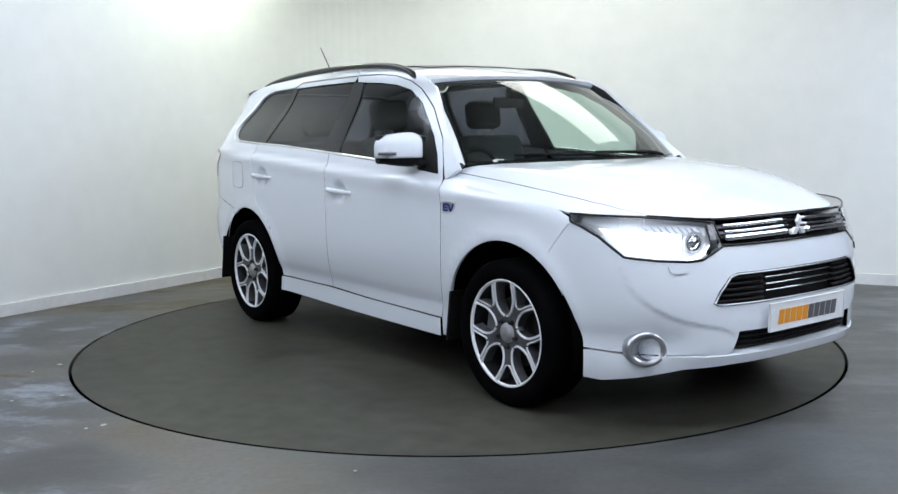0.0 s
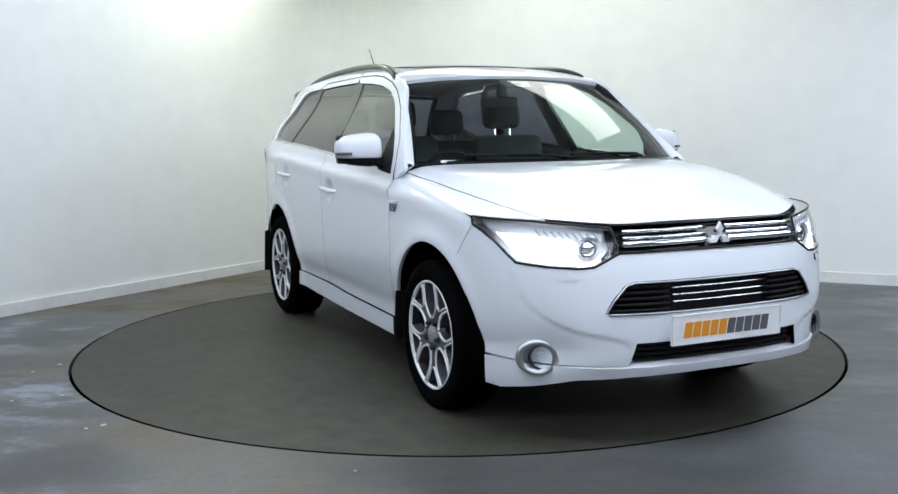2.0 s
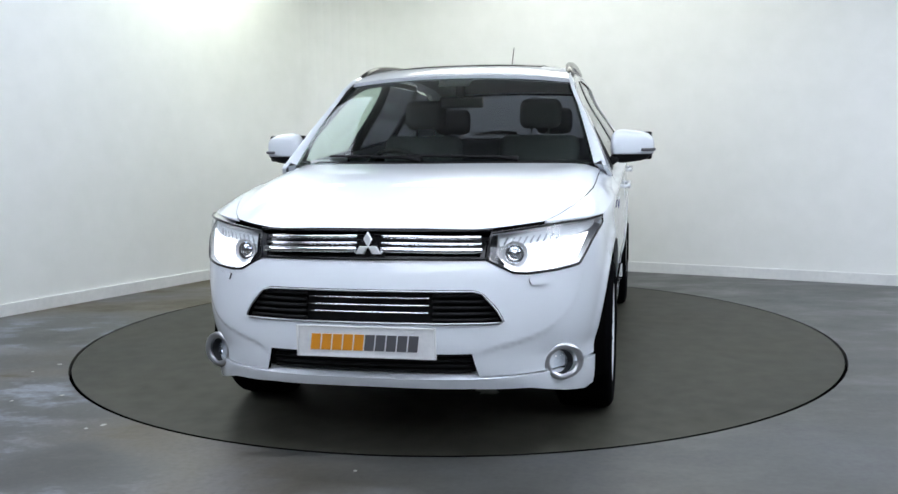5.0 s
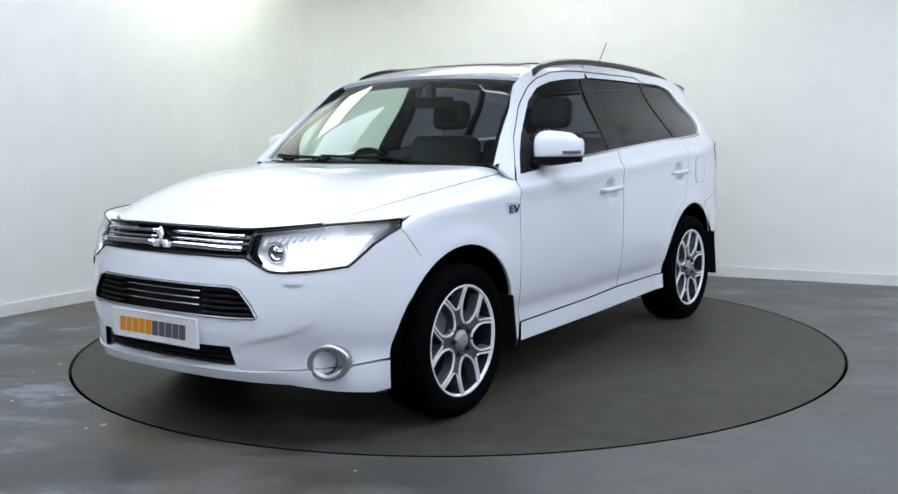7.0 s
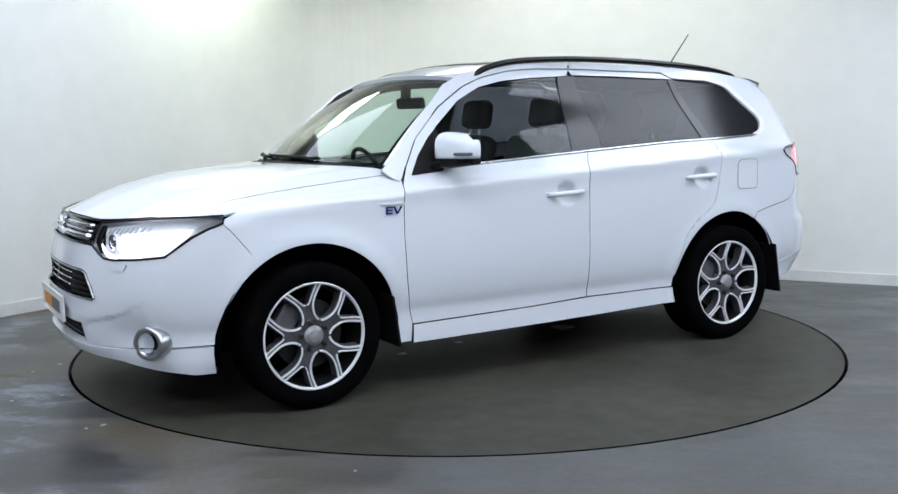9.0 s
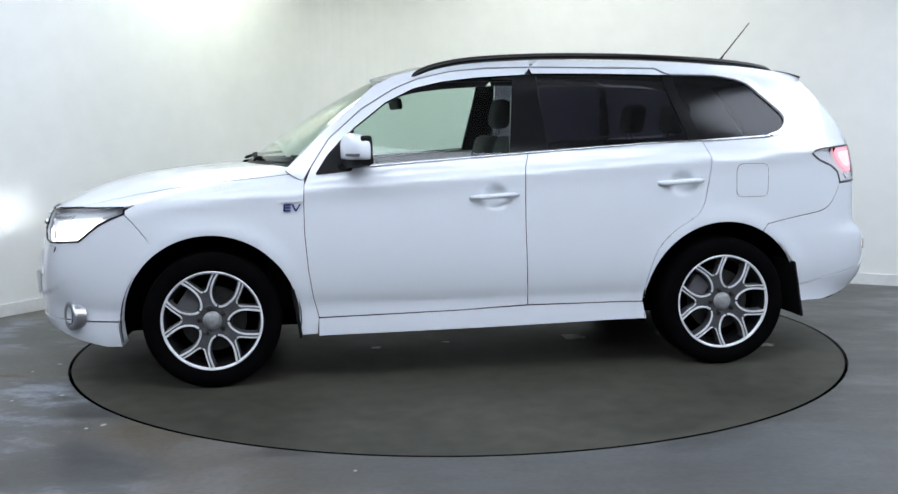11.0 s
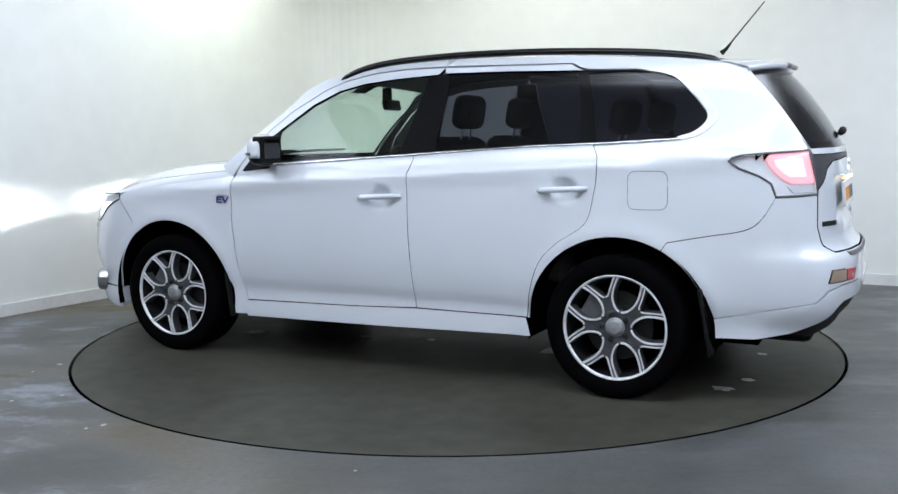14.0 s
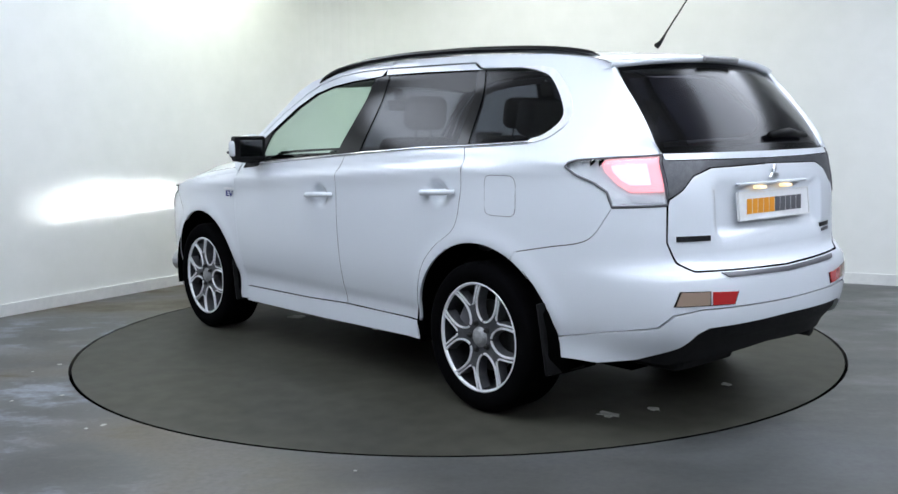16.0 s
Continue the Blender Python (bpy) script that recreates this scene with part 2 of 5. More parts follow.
lathe(bm, [(0.001, -0.05), (2.6, -0.05)], 64, "z")
tagged(part("turntable_pit", bm, GAP), "dark gap round the turntable", "floor gap", kind="structure")


# ---------------------------------------------------------------- lights
# unseen panels under the ceiling, added and sized to brighten walls, floor and car
def unseen_light(x, y, w, d, rz, watts, color):
    base = new("unseen_light")
    base.matrix_basis = pose(x, y, TOP, 0, 0, rz)
    bm = bmesh.new()
    for sx, sy, lx, ly in ((0, d / 2, w + .04, .04), (0, -d / 2, w + .04, .04), (w / 2, 0, .04, d - .04), (-w / 2, 0, .04, d - .04)):
        box(bm, (sx, sy, -0.03), (lx, ly, 0.06))
    part("frame", bm, SKIRT, base)
    bm = bmesh.new()
    box(bm, (0, 0, -0.012), (w - .05, d - .05, 0.01))
    part("diffuser", bm, glow("panel_glow", color, watts / (w * d) * 0.318), base)
    tagged(base, "flat white light panel added out of view, switched on", "ceiling light", "ceiling lights")
    return base


COOL, GREENISH = (0.80, 0.868, 1.0), (0.94, 1.0, 0.85)
# added greenish fill for the wall corner
unseen_light(-1.75, 2.25, 0.6, 1.2, -33, 28, GREENISH)
unseen_light(-2.55, -0.15, 3.6, 1.3, 57.2, 58, COOL)
unseen_light(4.1, -0.9, 3.6, 2.1, -26.5, 135, COOL)
unseen_light(-3.9, -3.3, 1.5, 3.2, -33, 105, COOL)
unseen_light(5.2, -4.2, 2.3, 3.4, 40, 225, COOL)
unseen_light(0.2, -2.95, 4.2, 1.3, 0, 135, COOL)
unseen_light(0.0, -7.0, 5.0, 2.2, 0, 205, COOL)
# added soft fill for the right part of the back wall
unseen_light(0.9, 1.75, 3.0, 1.2, -26.5, 52, (0.98, 1.0, 0.95))

# ---------------------------------------------------------------- the turntable
turntable = new("turntable")
bm = bmesh.new()
lathe(bm, [(0.0005, 0.0), (1.1, 0.0), (R_DISC * 0.9965 - 0.002, 0.0)], 160, "z")
part("disc", bm, DISC, turntable)
# the disc's rim in near-black, so the shade of the gap is painted on
bm = bmesh.new()
lathe(bm, [(R_DISC * 0.9965 - 0.002, 0.0), (R_DISC * 0.9965, -0.003), (R_DISC * 0.9965, -0.045)], 160, "z")
part("shaded_edge", bm, GAP, turntable)
tagged(turntable, "large round grey painted vehicle turntable set in the floor", "turntable")


# ---------------------------------------------------------------- the car's skin
# Half outline of the body seen from above, from the nose to the tail.
PLAN = [(2.29, 0), (2.286, .15), (2.268, .35), (2.212, .53), (2.09, .715), (1.86, .838), (1.5, .882), (1.0, .893), (0, .90), (-1.0, .893),
        (-1.5, .875), (-1.9, .83), (-2.08, .765), (-2.2, .66), (-2.268, .45), (-2.295, .25), (-2.30, 0)]
# Half width against height, as a share of the widest.
FLANK = [(.15, .92), (.24, .945), (.33, .946), (.40, .950), (.47, .971), (.6, .992), (.75, 1.0), (.90, .998), (.955, 1.003), (.985, 1.004), (1.002, .994),
         (1.025, .970), (1.08, .947), (1.25, .855), (1.45, .742), (1.56, .69), (1.62, .645), (1.7, .57)]
NOSE = [(.15, -.10), (.24, -.05), (.30, -.02), (.36, .0), (.45, .005), (.55, .0), (.65, -.012), (.75, -.03), (.84, -.055), (.90, -.085), (1.0, -.13)]
TAIL = [(.2, .09), (.3, .05), (.36, .02), (.42, -.03), (.5, -.05), (.6, -.052), (.67, -.045), (.70, -.02), (.74, .012), (.85, .02), (1.0, .03), (1.1, .05), (1.2, .075)]


def spline(points, n=400):
    """A smooth curve through the points, as a table of even steps."""
    p = np.array([points[0]] + list(points) + [points[-1]], float)
    p[0] = 2 * p[1] - p[2]
    p[-1] = 2 * p[-2] - p[-3]
    out = []
    for i in range(1, len(p) - 2):
        a, b, c, d = p[i - 1:i + 3]
        k = max(3, n // (len(p) - 3))
        for j in range(k):
            u = j / k
            out.append(0.5 * (2 * b + (c - a) * u + (2 * a - 5 * b + 4 * c - d) * u * u + (3 * b - a - 3 * c + d) * u ** 3))
    out.append(p[-2])
    return np.array(out)


PLAN_T = spline(PLAN + [(-2.295, -.25)])
PLAN_T = PLAN_T[PLAN_T[:, 1] >= -1e-9]
ARC_S = np.concatenate([[0], np.cumsum(np.hypot(*np.diff(PLAN_T, axis=0).T))])
LEN = ARC_S[-1]
FLANK_T, NOSE_T, TAIL_T = spline(FLANK), spline(NOSE), spline(TAIL)


def step(a, b, x):
    u = min(1.0, max(0.0, (x - a) / (b - a)))
    return u * u * (3 - 2 * u)


JCURVE = spline([(.80, .88), (.795, .74), (.775, .62), (.735, .55), (.66, .495), (.56, .465), (.48, .445), (.43, .40), (.42, .30)], 90)


def skin(s, z):
    """A point of the body's skin: s runs round it from the middle of the nose (0) over the left side to the tail (LEN) and back on the right."""
    s = s % (2 * LEN)
    sign = 1.0
    if s > LEN:
        s, sign = 2 * LEN - s, -1.0
    x = float(np.interp(s, ARC_S, PLAN_T[:, 0]))
    y = float(np.interp(s, ARC_S, PLAN_T[:, 1]))
    shift = .055 * (.86 - max(-2.0, min(1.2, x))) * step(.5, .9, z) * (1 - step(1.12, 1.48, z))
    k = float(np.interp(z - shift, FLANK_T[:, 0], FLANK_T[:, 1]))
    wf, wr = step(1.45, 2.15, x), step(1.6, 2.2, -x)
    k = 1 + (k - 1) * (1 - .35 * wf)
    px, py = x + wf * float(np.interp(z, NOSE_T[:, 0], NOSE_T[:, 1])) + wr * float(np.interp(z, TAIL_T[:, 0], TAIL_T[:, 1])), y * k
    if x > 1.5:
        # the middle of the front bumper stands proud of the cheeks round it
        d = np.min(np.hypot(JCURVE[:, 0] - y, JCURVE[:, 1] - z))
        d = d if y < np.interp(z, JCURVE[::-1, 1], JCURVE[::-1, 0]) else -d
        px += (.0075 * step(-.012, .012, d) - .004) * (1 - step(.70, .80, z)) * step(.37, .48, z) * wf
        cheek = math.exp(-((z - .385) / .085) ** 2 - ((y - .735) / .12) ** 2)
        px -= .036 * cheek
    if x < -1.6:
        # a hollow for the number plate in the tailgate
        px += .03 * step(.42, .36, y) * step(.80, .86, z) * (1 - step(1.02, 1.05, z))
    # hollows behind the door handles
    for hx, hz in ((-.10, .931), (-1.09, .985)):
        d = math.hypot((x - hx) / 1.15, z - hz)
        if d < .12:
            py -= .030 * math.exp(-(d / .050) ** 4)
    # flared wheel arches
    for cx in (1.335, -1.335):
        r = math.hypot(x - cx, z - .34)
        py += .012 * math.exp(-((r - .45) / .05) ** 2) * (1 if abs(x - cx) < .6 else 0)
    return Vector((px, sign * py, z))


def skin_normal(s, z, surf=None):
    surf = surf or skin
    h = .004
    n = (surf(s + h, z) - surf(s - h, z)).cross(surf(s, z + h) - surf(s, z - h))
    return n.normalized()


def on_side(x, z):
    lo, hi = 0.3, LEN - 0.3
    for _ in range(40):
        mid = (lo + hi) / 2
        if skin(mid, z).x > x:
            lo = mid
        else:
            hi = mid
    return lo


def on_end(y, z, rear):
    lo, hi = 0.0, 1.1
    for _ in range(40):
        mid = (lo + hi) / 2
        if skin(LEN - mid if rear else mid, z).y < abs(y):
            lo = mid
        else:
            hi = mid
    v = lo if y >= 0 else -lo
    return LEN - v if rear else v


def to_sz(q):
    """(x, z) on the flank; ('f', y, z) on the nose; ('r', y, z) on the tail."""
    if q[0] == "f":
        return on_end(q[1], q[2], False), q[2]
    if q[0] == "r":
        return on_end(q[1], q[2], True), q[2]
    return on_side(*q), q[1]


def arch(cx, a0, a1, r=.432, n=26):
    """Points on a wheel arch from the angle a0 to a1 (0: ahead, 90: up)."""
    out = []
    for i in range(n + 1):
        a = radians(a0 + (a1 - a0) * i / n)
        out.append((cx + r * math.cos(a), .34 + r * math.sin(a)))
    return out


def rounded(poly, r=.02, n=3):
    """Rounds the corners of an outline in the plane."""
    out = []
    m = len(poly)
    for i in range(m):
        p, a, b = [np.array(poly[j % m], float) for j in (i, i - 1, i + 1)]
        da, db = a - p, b - p
        la, lb = np.linalg.norm(da), np.linalg.norm(db)
        q = min(r, la * .45, lb * .45)
        s0, s1 = p + da / la * q, p + db / lb * q
        for k in range(n + 1):
            u = k / n
            out.append(tuple(s0 * (1 - u) ** 2 + p * 2 * u * (1 - u) + s1 * u * u))
    return out


def dense(poly, most=.03):
    out = []
    m = len(poly)
    for i in range(m):
        a, b = np.array(poly[i], float), np.array(poly[(i + 1) % m], float)
        k = max(1, int(np.ceil(np.linalg.norm(b - a) / most)))
        out += [tuple(a + (b - a) * j / k) for j in range(k)]
    return out


def clip(poly, ax, at, keep_more):
    out = []
    m = len(poly)
    for i in range(m):
        p, q = poly[i], poly[(i + 1) % m]
        dp, dq = p[ax] - at, q[ax] - at
        if not keep_more:
            dp, dq = -dp, -dq
        if dp >= 0:
            out.append(p)
        if (dp >= 0) != (dq >= 0):
            u = dp / (dp - dq)
            out.append((p[0] + (q[0] - p[0]) * u, p[1] + (q[1] - p[1]) * u))
    return out


def area(poly):
    return 0.5 * sum(poly[i - 1][0] * poly[i][1] - poly[i][0] * poly[i - 1][1] for i in range(len(poly)))


class Sheet:
    """Panels cut out of a surface along outlines, with edges turned in."""

    def __init__(self):
        self.co, self.no, self.faces, self.seen, self.edge = [], [], [], {}, []

    def vert(self, p, n, key=None):
        if key is not None and key in self.seen:
            return self.seen[key]
        self.co.append(p)
        self.no.append(n)
        if key is not None:
            self.seen[key] = len(self.co) - 1
        return len(self.co) - 1

    def panel(self, poly, surf=None, out=0.0, grid=.045, lip=.018, mirror=False, flip=False, soften=None):
        surf = surf or skin
        poly = dense(poly)
        if area(poly) < 0:
            poly = poly[::-1]
        cache = {}

        def at(q):
            k = (round(q[0], 5), round(q[1], 5))
            if k not in cache:
                n = skin_normal(q[0], q[1], surf)
                n = -n if flip else n
                p = surf(*q) + n * out
                if soften:
                    n = soften(q, p, n)
                if mirror:
                    p, n = Vector((p.x, -p.y, p.z)), Vector((n.x, -n.y, n.z))
                cache[k] = (p, n)
            return (k, *cache[k])
        turned = flip != mirror
        s0, s1 = min(p[0] for p in poly), max(p[0] for p in poly)
        z0, z1 = min(p[1] for p in poly), max(p[1] for p in poly)
        tag = len(self.co)
        for i in range(int(math.floor(s0 / grid)), int(math.ceil(s1 / grid))):
            col = clip(clip(poly, 0, i * grid, True), 0, (i + 1) * grid, False)
            if len(col) < 3:
                continue
            for j in range(int(math.floor(z0 / grid)), int(math.ceil(z1 / grid))):
                cell = clip(clip(col, 1, j * grid, True), 1, (j + 1) * grid, False)
                if len(cell) < 3 or abs(area(cell)) < 1e-7:
                    continue
                ids = []
                for q in cell:
                    k, p, n = at(q)
                    v = self.vert(p, n, (tag, k))
                    if v not in ids:
                        ids.append(v)
                if len(ids) > 2:
                    self.faces.append(ids[::-1] if turned else ids)
        if lip:
            top, low = [], []
            for q in poly:
                k, p, n = at(q)
                top.append(self.vert(p, Vector((0, 0, 0))))
                low.append(self.vert(p - n * lip, Vector((0, 0, 0))))
            m = len(poly)
            for i in range(m):
                j = (i + 1) % m
                f = [top[j], top[i], low[i], low[j]]
                self.edge.append(len(self.faces))
                self.faces.append(f[::-1] if turned else f)
        return self

    def make(self, name, material, parent, label=""):
        me = bpy.data.meshes.new(name)
        me.from_pydata([tuple(c) for c in self.co], [], self.faces)
        me.materials.append(material)
        if material is PAINT and name not in ("front_skirt", "rear_skirt", "screen_pillar", "wing_top", "roof", "rear_quarter_panel", "front_wing"):
            # turned-in edges are near-black: the shade of the panel gaps, put into colour
            me.materials.append(GAP)
            for k in self.edge:
                me.polygons[k].material_index = 1
        for p in me.polygons:
            p.use_smooth = True
        me.normals_split_custom_set_from_vertices([tuple(n) for n in self.no])
        ob = new(name, me)
        ob.parent = parent
        if label:
            ob["label"] = label
        return ob


def both(name, polys, material, parent, label="", **kw):
    """The same panel on the left and the right side."""
    made = []
    for mirror in (False, True):
        sh = Sheet()
        for p in polys:
            sh.panel([to_sz(q) for q in p], mirror=mirror, **kw)
        made.append(sh.make(name, material, parent, label))
    return made


def central(name, half, material, parent, label="", rear=False, **kw):
    """A panel across the nose or the tail; half: its left outline from the middle's top to the middle's bottom."""
    sh = Sheet()
    for h in half:
        pts = [to_sz(q) for q in h]
        if rear:
            poly = pts + [(2 * LEN - s, z) for s, z in reversed(pts)]
        else:
            poly = pts + [(-s, z) for s, z in reversed(pts)]
        sh.panel(poly, **kw)
    return sh.make(name, material, parent, label)


def tube(bm, pts, r, n=8, closed=False, flat=1.0, caps=True):
    """A round bar along points."""
    rings = []
    m = len(pts)
    for i, p in enumerate(pts):
        p = Vector(p)
        a = Vector(pts[(i - 1) % m if closed else max(i - 1, 0)])
        b = Vector(pts[(i + 1) % m if closed else min(i + 1, m - 1)])
        d = (b - a).normalized()
        side = d.cross(Vector((0, 0, 1)))
        side = side.normalized() if side.length > 1e-4 else Vector((0, 1, 0))
        up = side.cross(d).normalized()
        rad = r[i] if isinstance(r, (list, tuple)) else r
        rings.append([bm.verts.new(p + side * math.cos(2 * math.pi * k / n) * rad + up * math.sin(2 * math.pi * k / n) * rad * flat) for k in range(n)])
    for a, b in list(zip(rings, rings[1:])) + ([(rings[-1], rings[0])] if closed else []):
        for k in range(n):
            bm.faces.new((a[k], a[(k + 1) % n], b[(k + 1) % n], b[k]))
    if caps and not closed:
        bm.faces.new(rings[0])
        bm.faces.new(rings[-1][::-1])
    bmesh.ops.recalc_face_normals(bm, faces=bm.faces)


def skin_line(qs, out=0.0, most=.03, closed=False):
    """Points along a line on the skin."""
    sz = [to_sz(q) for q in qs]
    pts = []
    for a, b in zip(sz, sz[1:] + ([sz[0]] if closed else [])):
        k = max(1, int(math.hypot(b[0] - a[0], b[1] - a[1]) / most))
        pts += [(a[0] + (b[0] - a[0]) * j / k, a[1] + (b[1] - a[1]) * j / k) for j in range(k)]
    if not closed:
        pts.append(sz[-1])
    return [skin(*q) + skin_normal(*q) * out for q in pts]


def mirrored(pts):
    return [Vector((p[0], -p[1], p[2])) for p in pts]


# ---------------------------------------------------------------- the car's body
car = new("car")
tagged(car, "white five-door hybrid SUV with lit headlamps parked on the turntable", "car")

DOOR_F = [(.826, 1.094), (.862, 1.01), (.866, .93), (.866, .77), (.852, .58), (.831, .434), (.806, .335)]
MID = [(-.279, 1.143), (-.255, 1.06), (-.257, .77), (-.275, .362)]
DOOR_R = [(-1.214, 1.2), (-1.25, 1.11), (-1.234, .958), (-1.191, .825), (-1.06, .735), (-.967, .637), (-.915, .49), (-.893, .36)]
DOOR_R = [tuple(q) for q in spline(DOOR_R, 35)]
TOPLINE = [(.826, 1.094), (.735, 1.232), (.56, 1.385), (.38, 1.492), (.261, 1.539), (.078, 1.578), (-.105, 1.592), (-.341, 1.596), (-1.033, 1.586), (-1.082, 1.56)]
WINTOP = [(.77, 1.09), (.61, 1.285), (.435, 1.419), (.286, 1.490), (.135, 1.524), (-.049, 1.544), (-.26, 1.556)]
ROOFLINE = [(.50, 1.500), (.38, 1.558), (.2, 1.598), (0, 1.622), (-.4, 1.638), (-1.0, 1.628), (-1.5, 1.60), (-1.8, 1.56), (-1.87, 1.535)]
G = .0018    # half a panel gap


def nudge(pts, dx=0.0, dz=0.0):
    return [(x + dx, z + dz) for x, z in pts]


def belt(x):
    return 1.092 + (.554 - x) * .0655


# --- wing: flank below the bonnet line
BONNET_R = [(1.22, 0, 1.112), (1.20, .25, 1.112), (1.12, .50, 1.108), (.99, .70, 1.10), (.90, .765, 1.082), (.86, .845, 1.03)]
BONNET_F = [(2.205, 0, .897), (2.195, .2, .897), (2.145, .42, .892), (2.01, .62, .903), (1.88, .74, .913), (1.735, .828, .92)]
BR_T, BF_T = spline(BONNET_R), spline(BONNET_F)


RIM_V = np.linspace(0, 1, 25)
RIM_DY = []
for v in RIM_V:
    e = BR_T[-1] + (BF_T[-1] - BR_T[-1]) * v
    e[2] += 4.0 * v * (1 - v) * (.55 + .75 * v) * .008
    RIM_DY.append(skin(on_side(e[0], e[2]), e[2]).y - e[1])


def bonnet(u, v):
    """The bonnet and the wing tops: u across (0 the middle, 1 the flank), v from the screen to the nose."""
    w = abs(u)
    a, b = (np.array([np.interp(w, np.linspace(0, 1, len(T)), T[:, k]) for k in range(3)]) for T in (BR_T, BF_T))
    p = a + (b - a) * v
    shape = 4.0 * v * (1 - v) * (.55 + .75 * v)
    z = p[2] + shape * (.066 - .058 * w ** 3) + .006 * math.exp(-((w - .55) / .10) ** 2) * step(0, .4, v) * (1 - v)
    y = p[1] + float(np.interp(v, RIM_V, RIM_DY)) * step(.70, 1.0, w)
    return Vector((p[0], math.copysign(y, u), z))


WINGTOP = [tuple((bonnet(1.0, v).x, bonnet(1.0, v).z)) for v in np.linspace(1, 0, 16)]


def wing_soft(q, p, n):
    """The flank's top rolls over into the wing top."""
    zt = np.interp(p.x, [w[0] for w in reversed(WINGTOP)], [w[1] for w in reversed(WINGTOP)])
    k = 1 - step(0.0, .07, zt - p.z)
    return (n + Vector((0, 0, .55)) * k).normalized()


def top_soft(q, p, n):
    k = step(.86, 1.0, abs(q[0]))
    return (n + Vector((0, math.copysign(.55, p.y) if p.y else 0, 0)) * k).normalized()


BUMPER_CUT = [(1.737, .878), (1.70, .84), (1.64, .765)]
a_cut = math.degrees(math.atan2(.765 - .34, 1.64 - 1.335))
wing = [(1.742, .895)] + WINGTOP[1:] + nudge([(.862, 1.01), (.866, .93), (.866, .77), (.852, .58), (.831, .434), (.806, .335)], G) \
    + [(.815, .25), (.895, .25), (.90, .30)] + arch(1.335, 172, a_cut - 0.6) + nudge(BUMPER_CUT[::-1], -.002, .003)
both("front_wing", [wing], PAINT, car, soften=wing_soft)

GAPU = .872
SEAM = [(.872, 0.0), (.872, .2), (.866, .4), (.852, .58), (.825, .74), (.78, .86), (.71, .94), (.63, .985)]
sh = Sheet()
seam = [(u - .0034, v) for u, v in SEAM]
sh.panel([(-u, v) for u, v in reversed(seam)][::1] + seam + [(.4, .993), (-.4, .993)], bonnet, grid=.05, lip=.02, flip=True)
sh.make("bonnet", PAINT, car)
for sgn in (1, -1):
    sh = Sheet()
    sh.panel([(sgn * (u + .0034), v) for u, v in SEAM] + [(sgn * .70, .992), (sgn * .85, .996), (sgn * 1.0, 1.0), (sgn * 1.0, 0.0)], bonnet, grid=.04, lip=.012, flip=True, soften=top_soft)
    sh.make("wing_top", PAINT, car)

# --- doors, sill, quarter
front_door = nudge(DOOR_F, -G) + [(.1, .347)] + nudge(MID[::-1], G) + [(-.27, belt(-.27) - .004), (.2, belt(.2) - .004), (.60, belt(.60) - .004), (.78, 1.073)]
frame_f = nudge(TOPLINE[:8], 0, -.002) + [(-.31, 1.56), (-.26, 1.556)] + WINTOP[::-1][1:] + [(.79, 1.075)]
doors_f = both("front_door", [front_door, frame_f], PAINT, car, grid=.022)
rear_door = nudge(MID, -G) + [(-.6, .36)] + nudge(DOOR_R[::-1], G) + [(-1.2, belt(-1.2) - .004), (-.7, belt(-.7) - .004)]
frame_r = nudge(TOPLINE[7:], .003, -.002) + [(-1.10, 1.552), (-.7, 1.562), (-.35, 1.564)]
doors_r = both("rear_door", [rear_door, frame_r], PAINT, car, grid=.022)
both("sill", [[(.808, .3315), (.1, .3445), (-.275, .3585), (-.889, .3565), (-.91, .268), (-.04, .252), (.809, .243)]], PAINT, car, lip=.05, out=.012)

QWIN = [tuple(q) for q in spline([(-1.60, 1.226), (-1.665, 1.246), (-1.71, 1.285), (-1.718, 1.325), (-1.685, 1.372), (-1.61, 1.448), (-1.545, 1.503), (-1.48, 1.526)], 35)]
QWIN = [(-1.224, 1.207), (-1.45, 1.218)] + QWIN + [(-1.12, 1.548)]
QRIM = [tuple(q) for q in spline([(-1.60, 1.209), (-1.69, 1.231), (-1.752, 1.28), (-1.763, 1.325), (-1.728, 1.382), (-1.65, 1.464), (-1.575, 1.525), (-1.49, 1.546)], 35)]
QOUT = [(-1.222, 1.190), (-1.45, 1.201)] + QRIM + [(-1.12, 1.558)]
LAMP_R = [("r", .63, .968), (-2.03, .962), (-2.01, 1.02), (-1.96, 1.055), (-1.88, 1.087), (-1.835, 1.12), (-1.85, 1.135), (-1.89, 1.146), (-2.03, 1.156), ("r", .625, 1.163)]
CUT_R = [(-1.575, .752), (-1.75, .785), (-1.90, .812), (-1.965, .85), (-2.01, .92), (-2.03, .958)]
a_q = math.degrees(math.atan2(.752 - .34, -1.575 + 1.335))
CUT_R = [tuple(q) for q in spline(CUT_R, 30)]
quarter = [q for q in QOUT] + [(-1.088, 1.565), (-1.035, 1.592), (-.345, 1.602)] + [(x, z) for x, z in ROOFLINE if x < -.35] + \
    [(-1.95, 1.43), (-2.05, 1.30), (-2.135, 1.185), ("r", .628, 1.169)] + LAMP_R[::-1][1:-1] + nudge(CUT_R[::-1], 0, .002) + \
    arch(-1.335, a_q - .6, 2) + nudge(DOOR_R[::-1], -G)[0:]
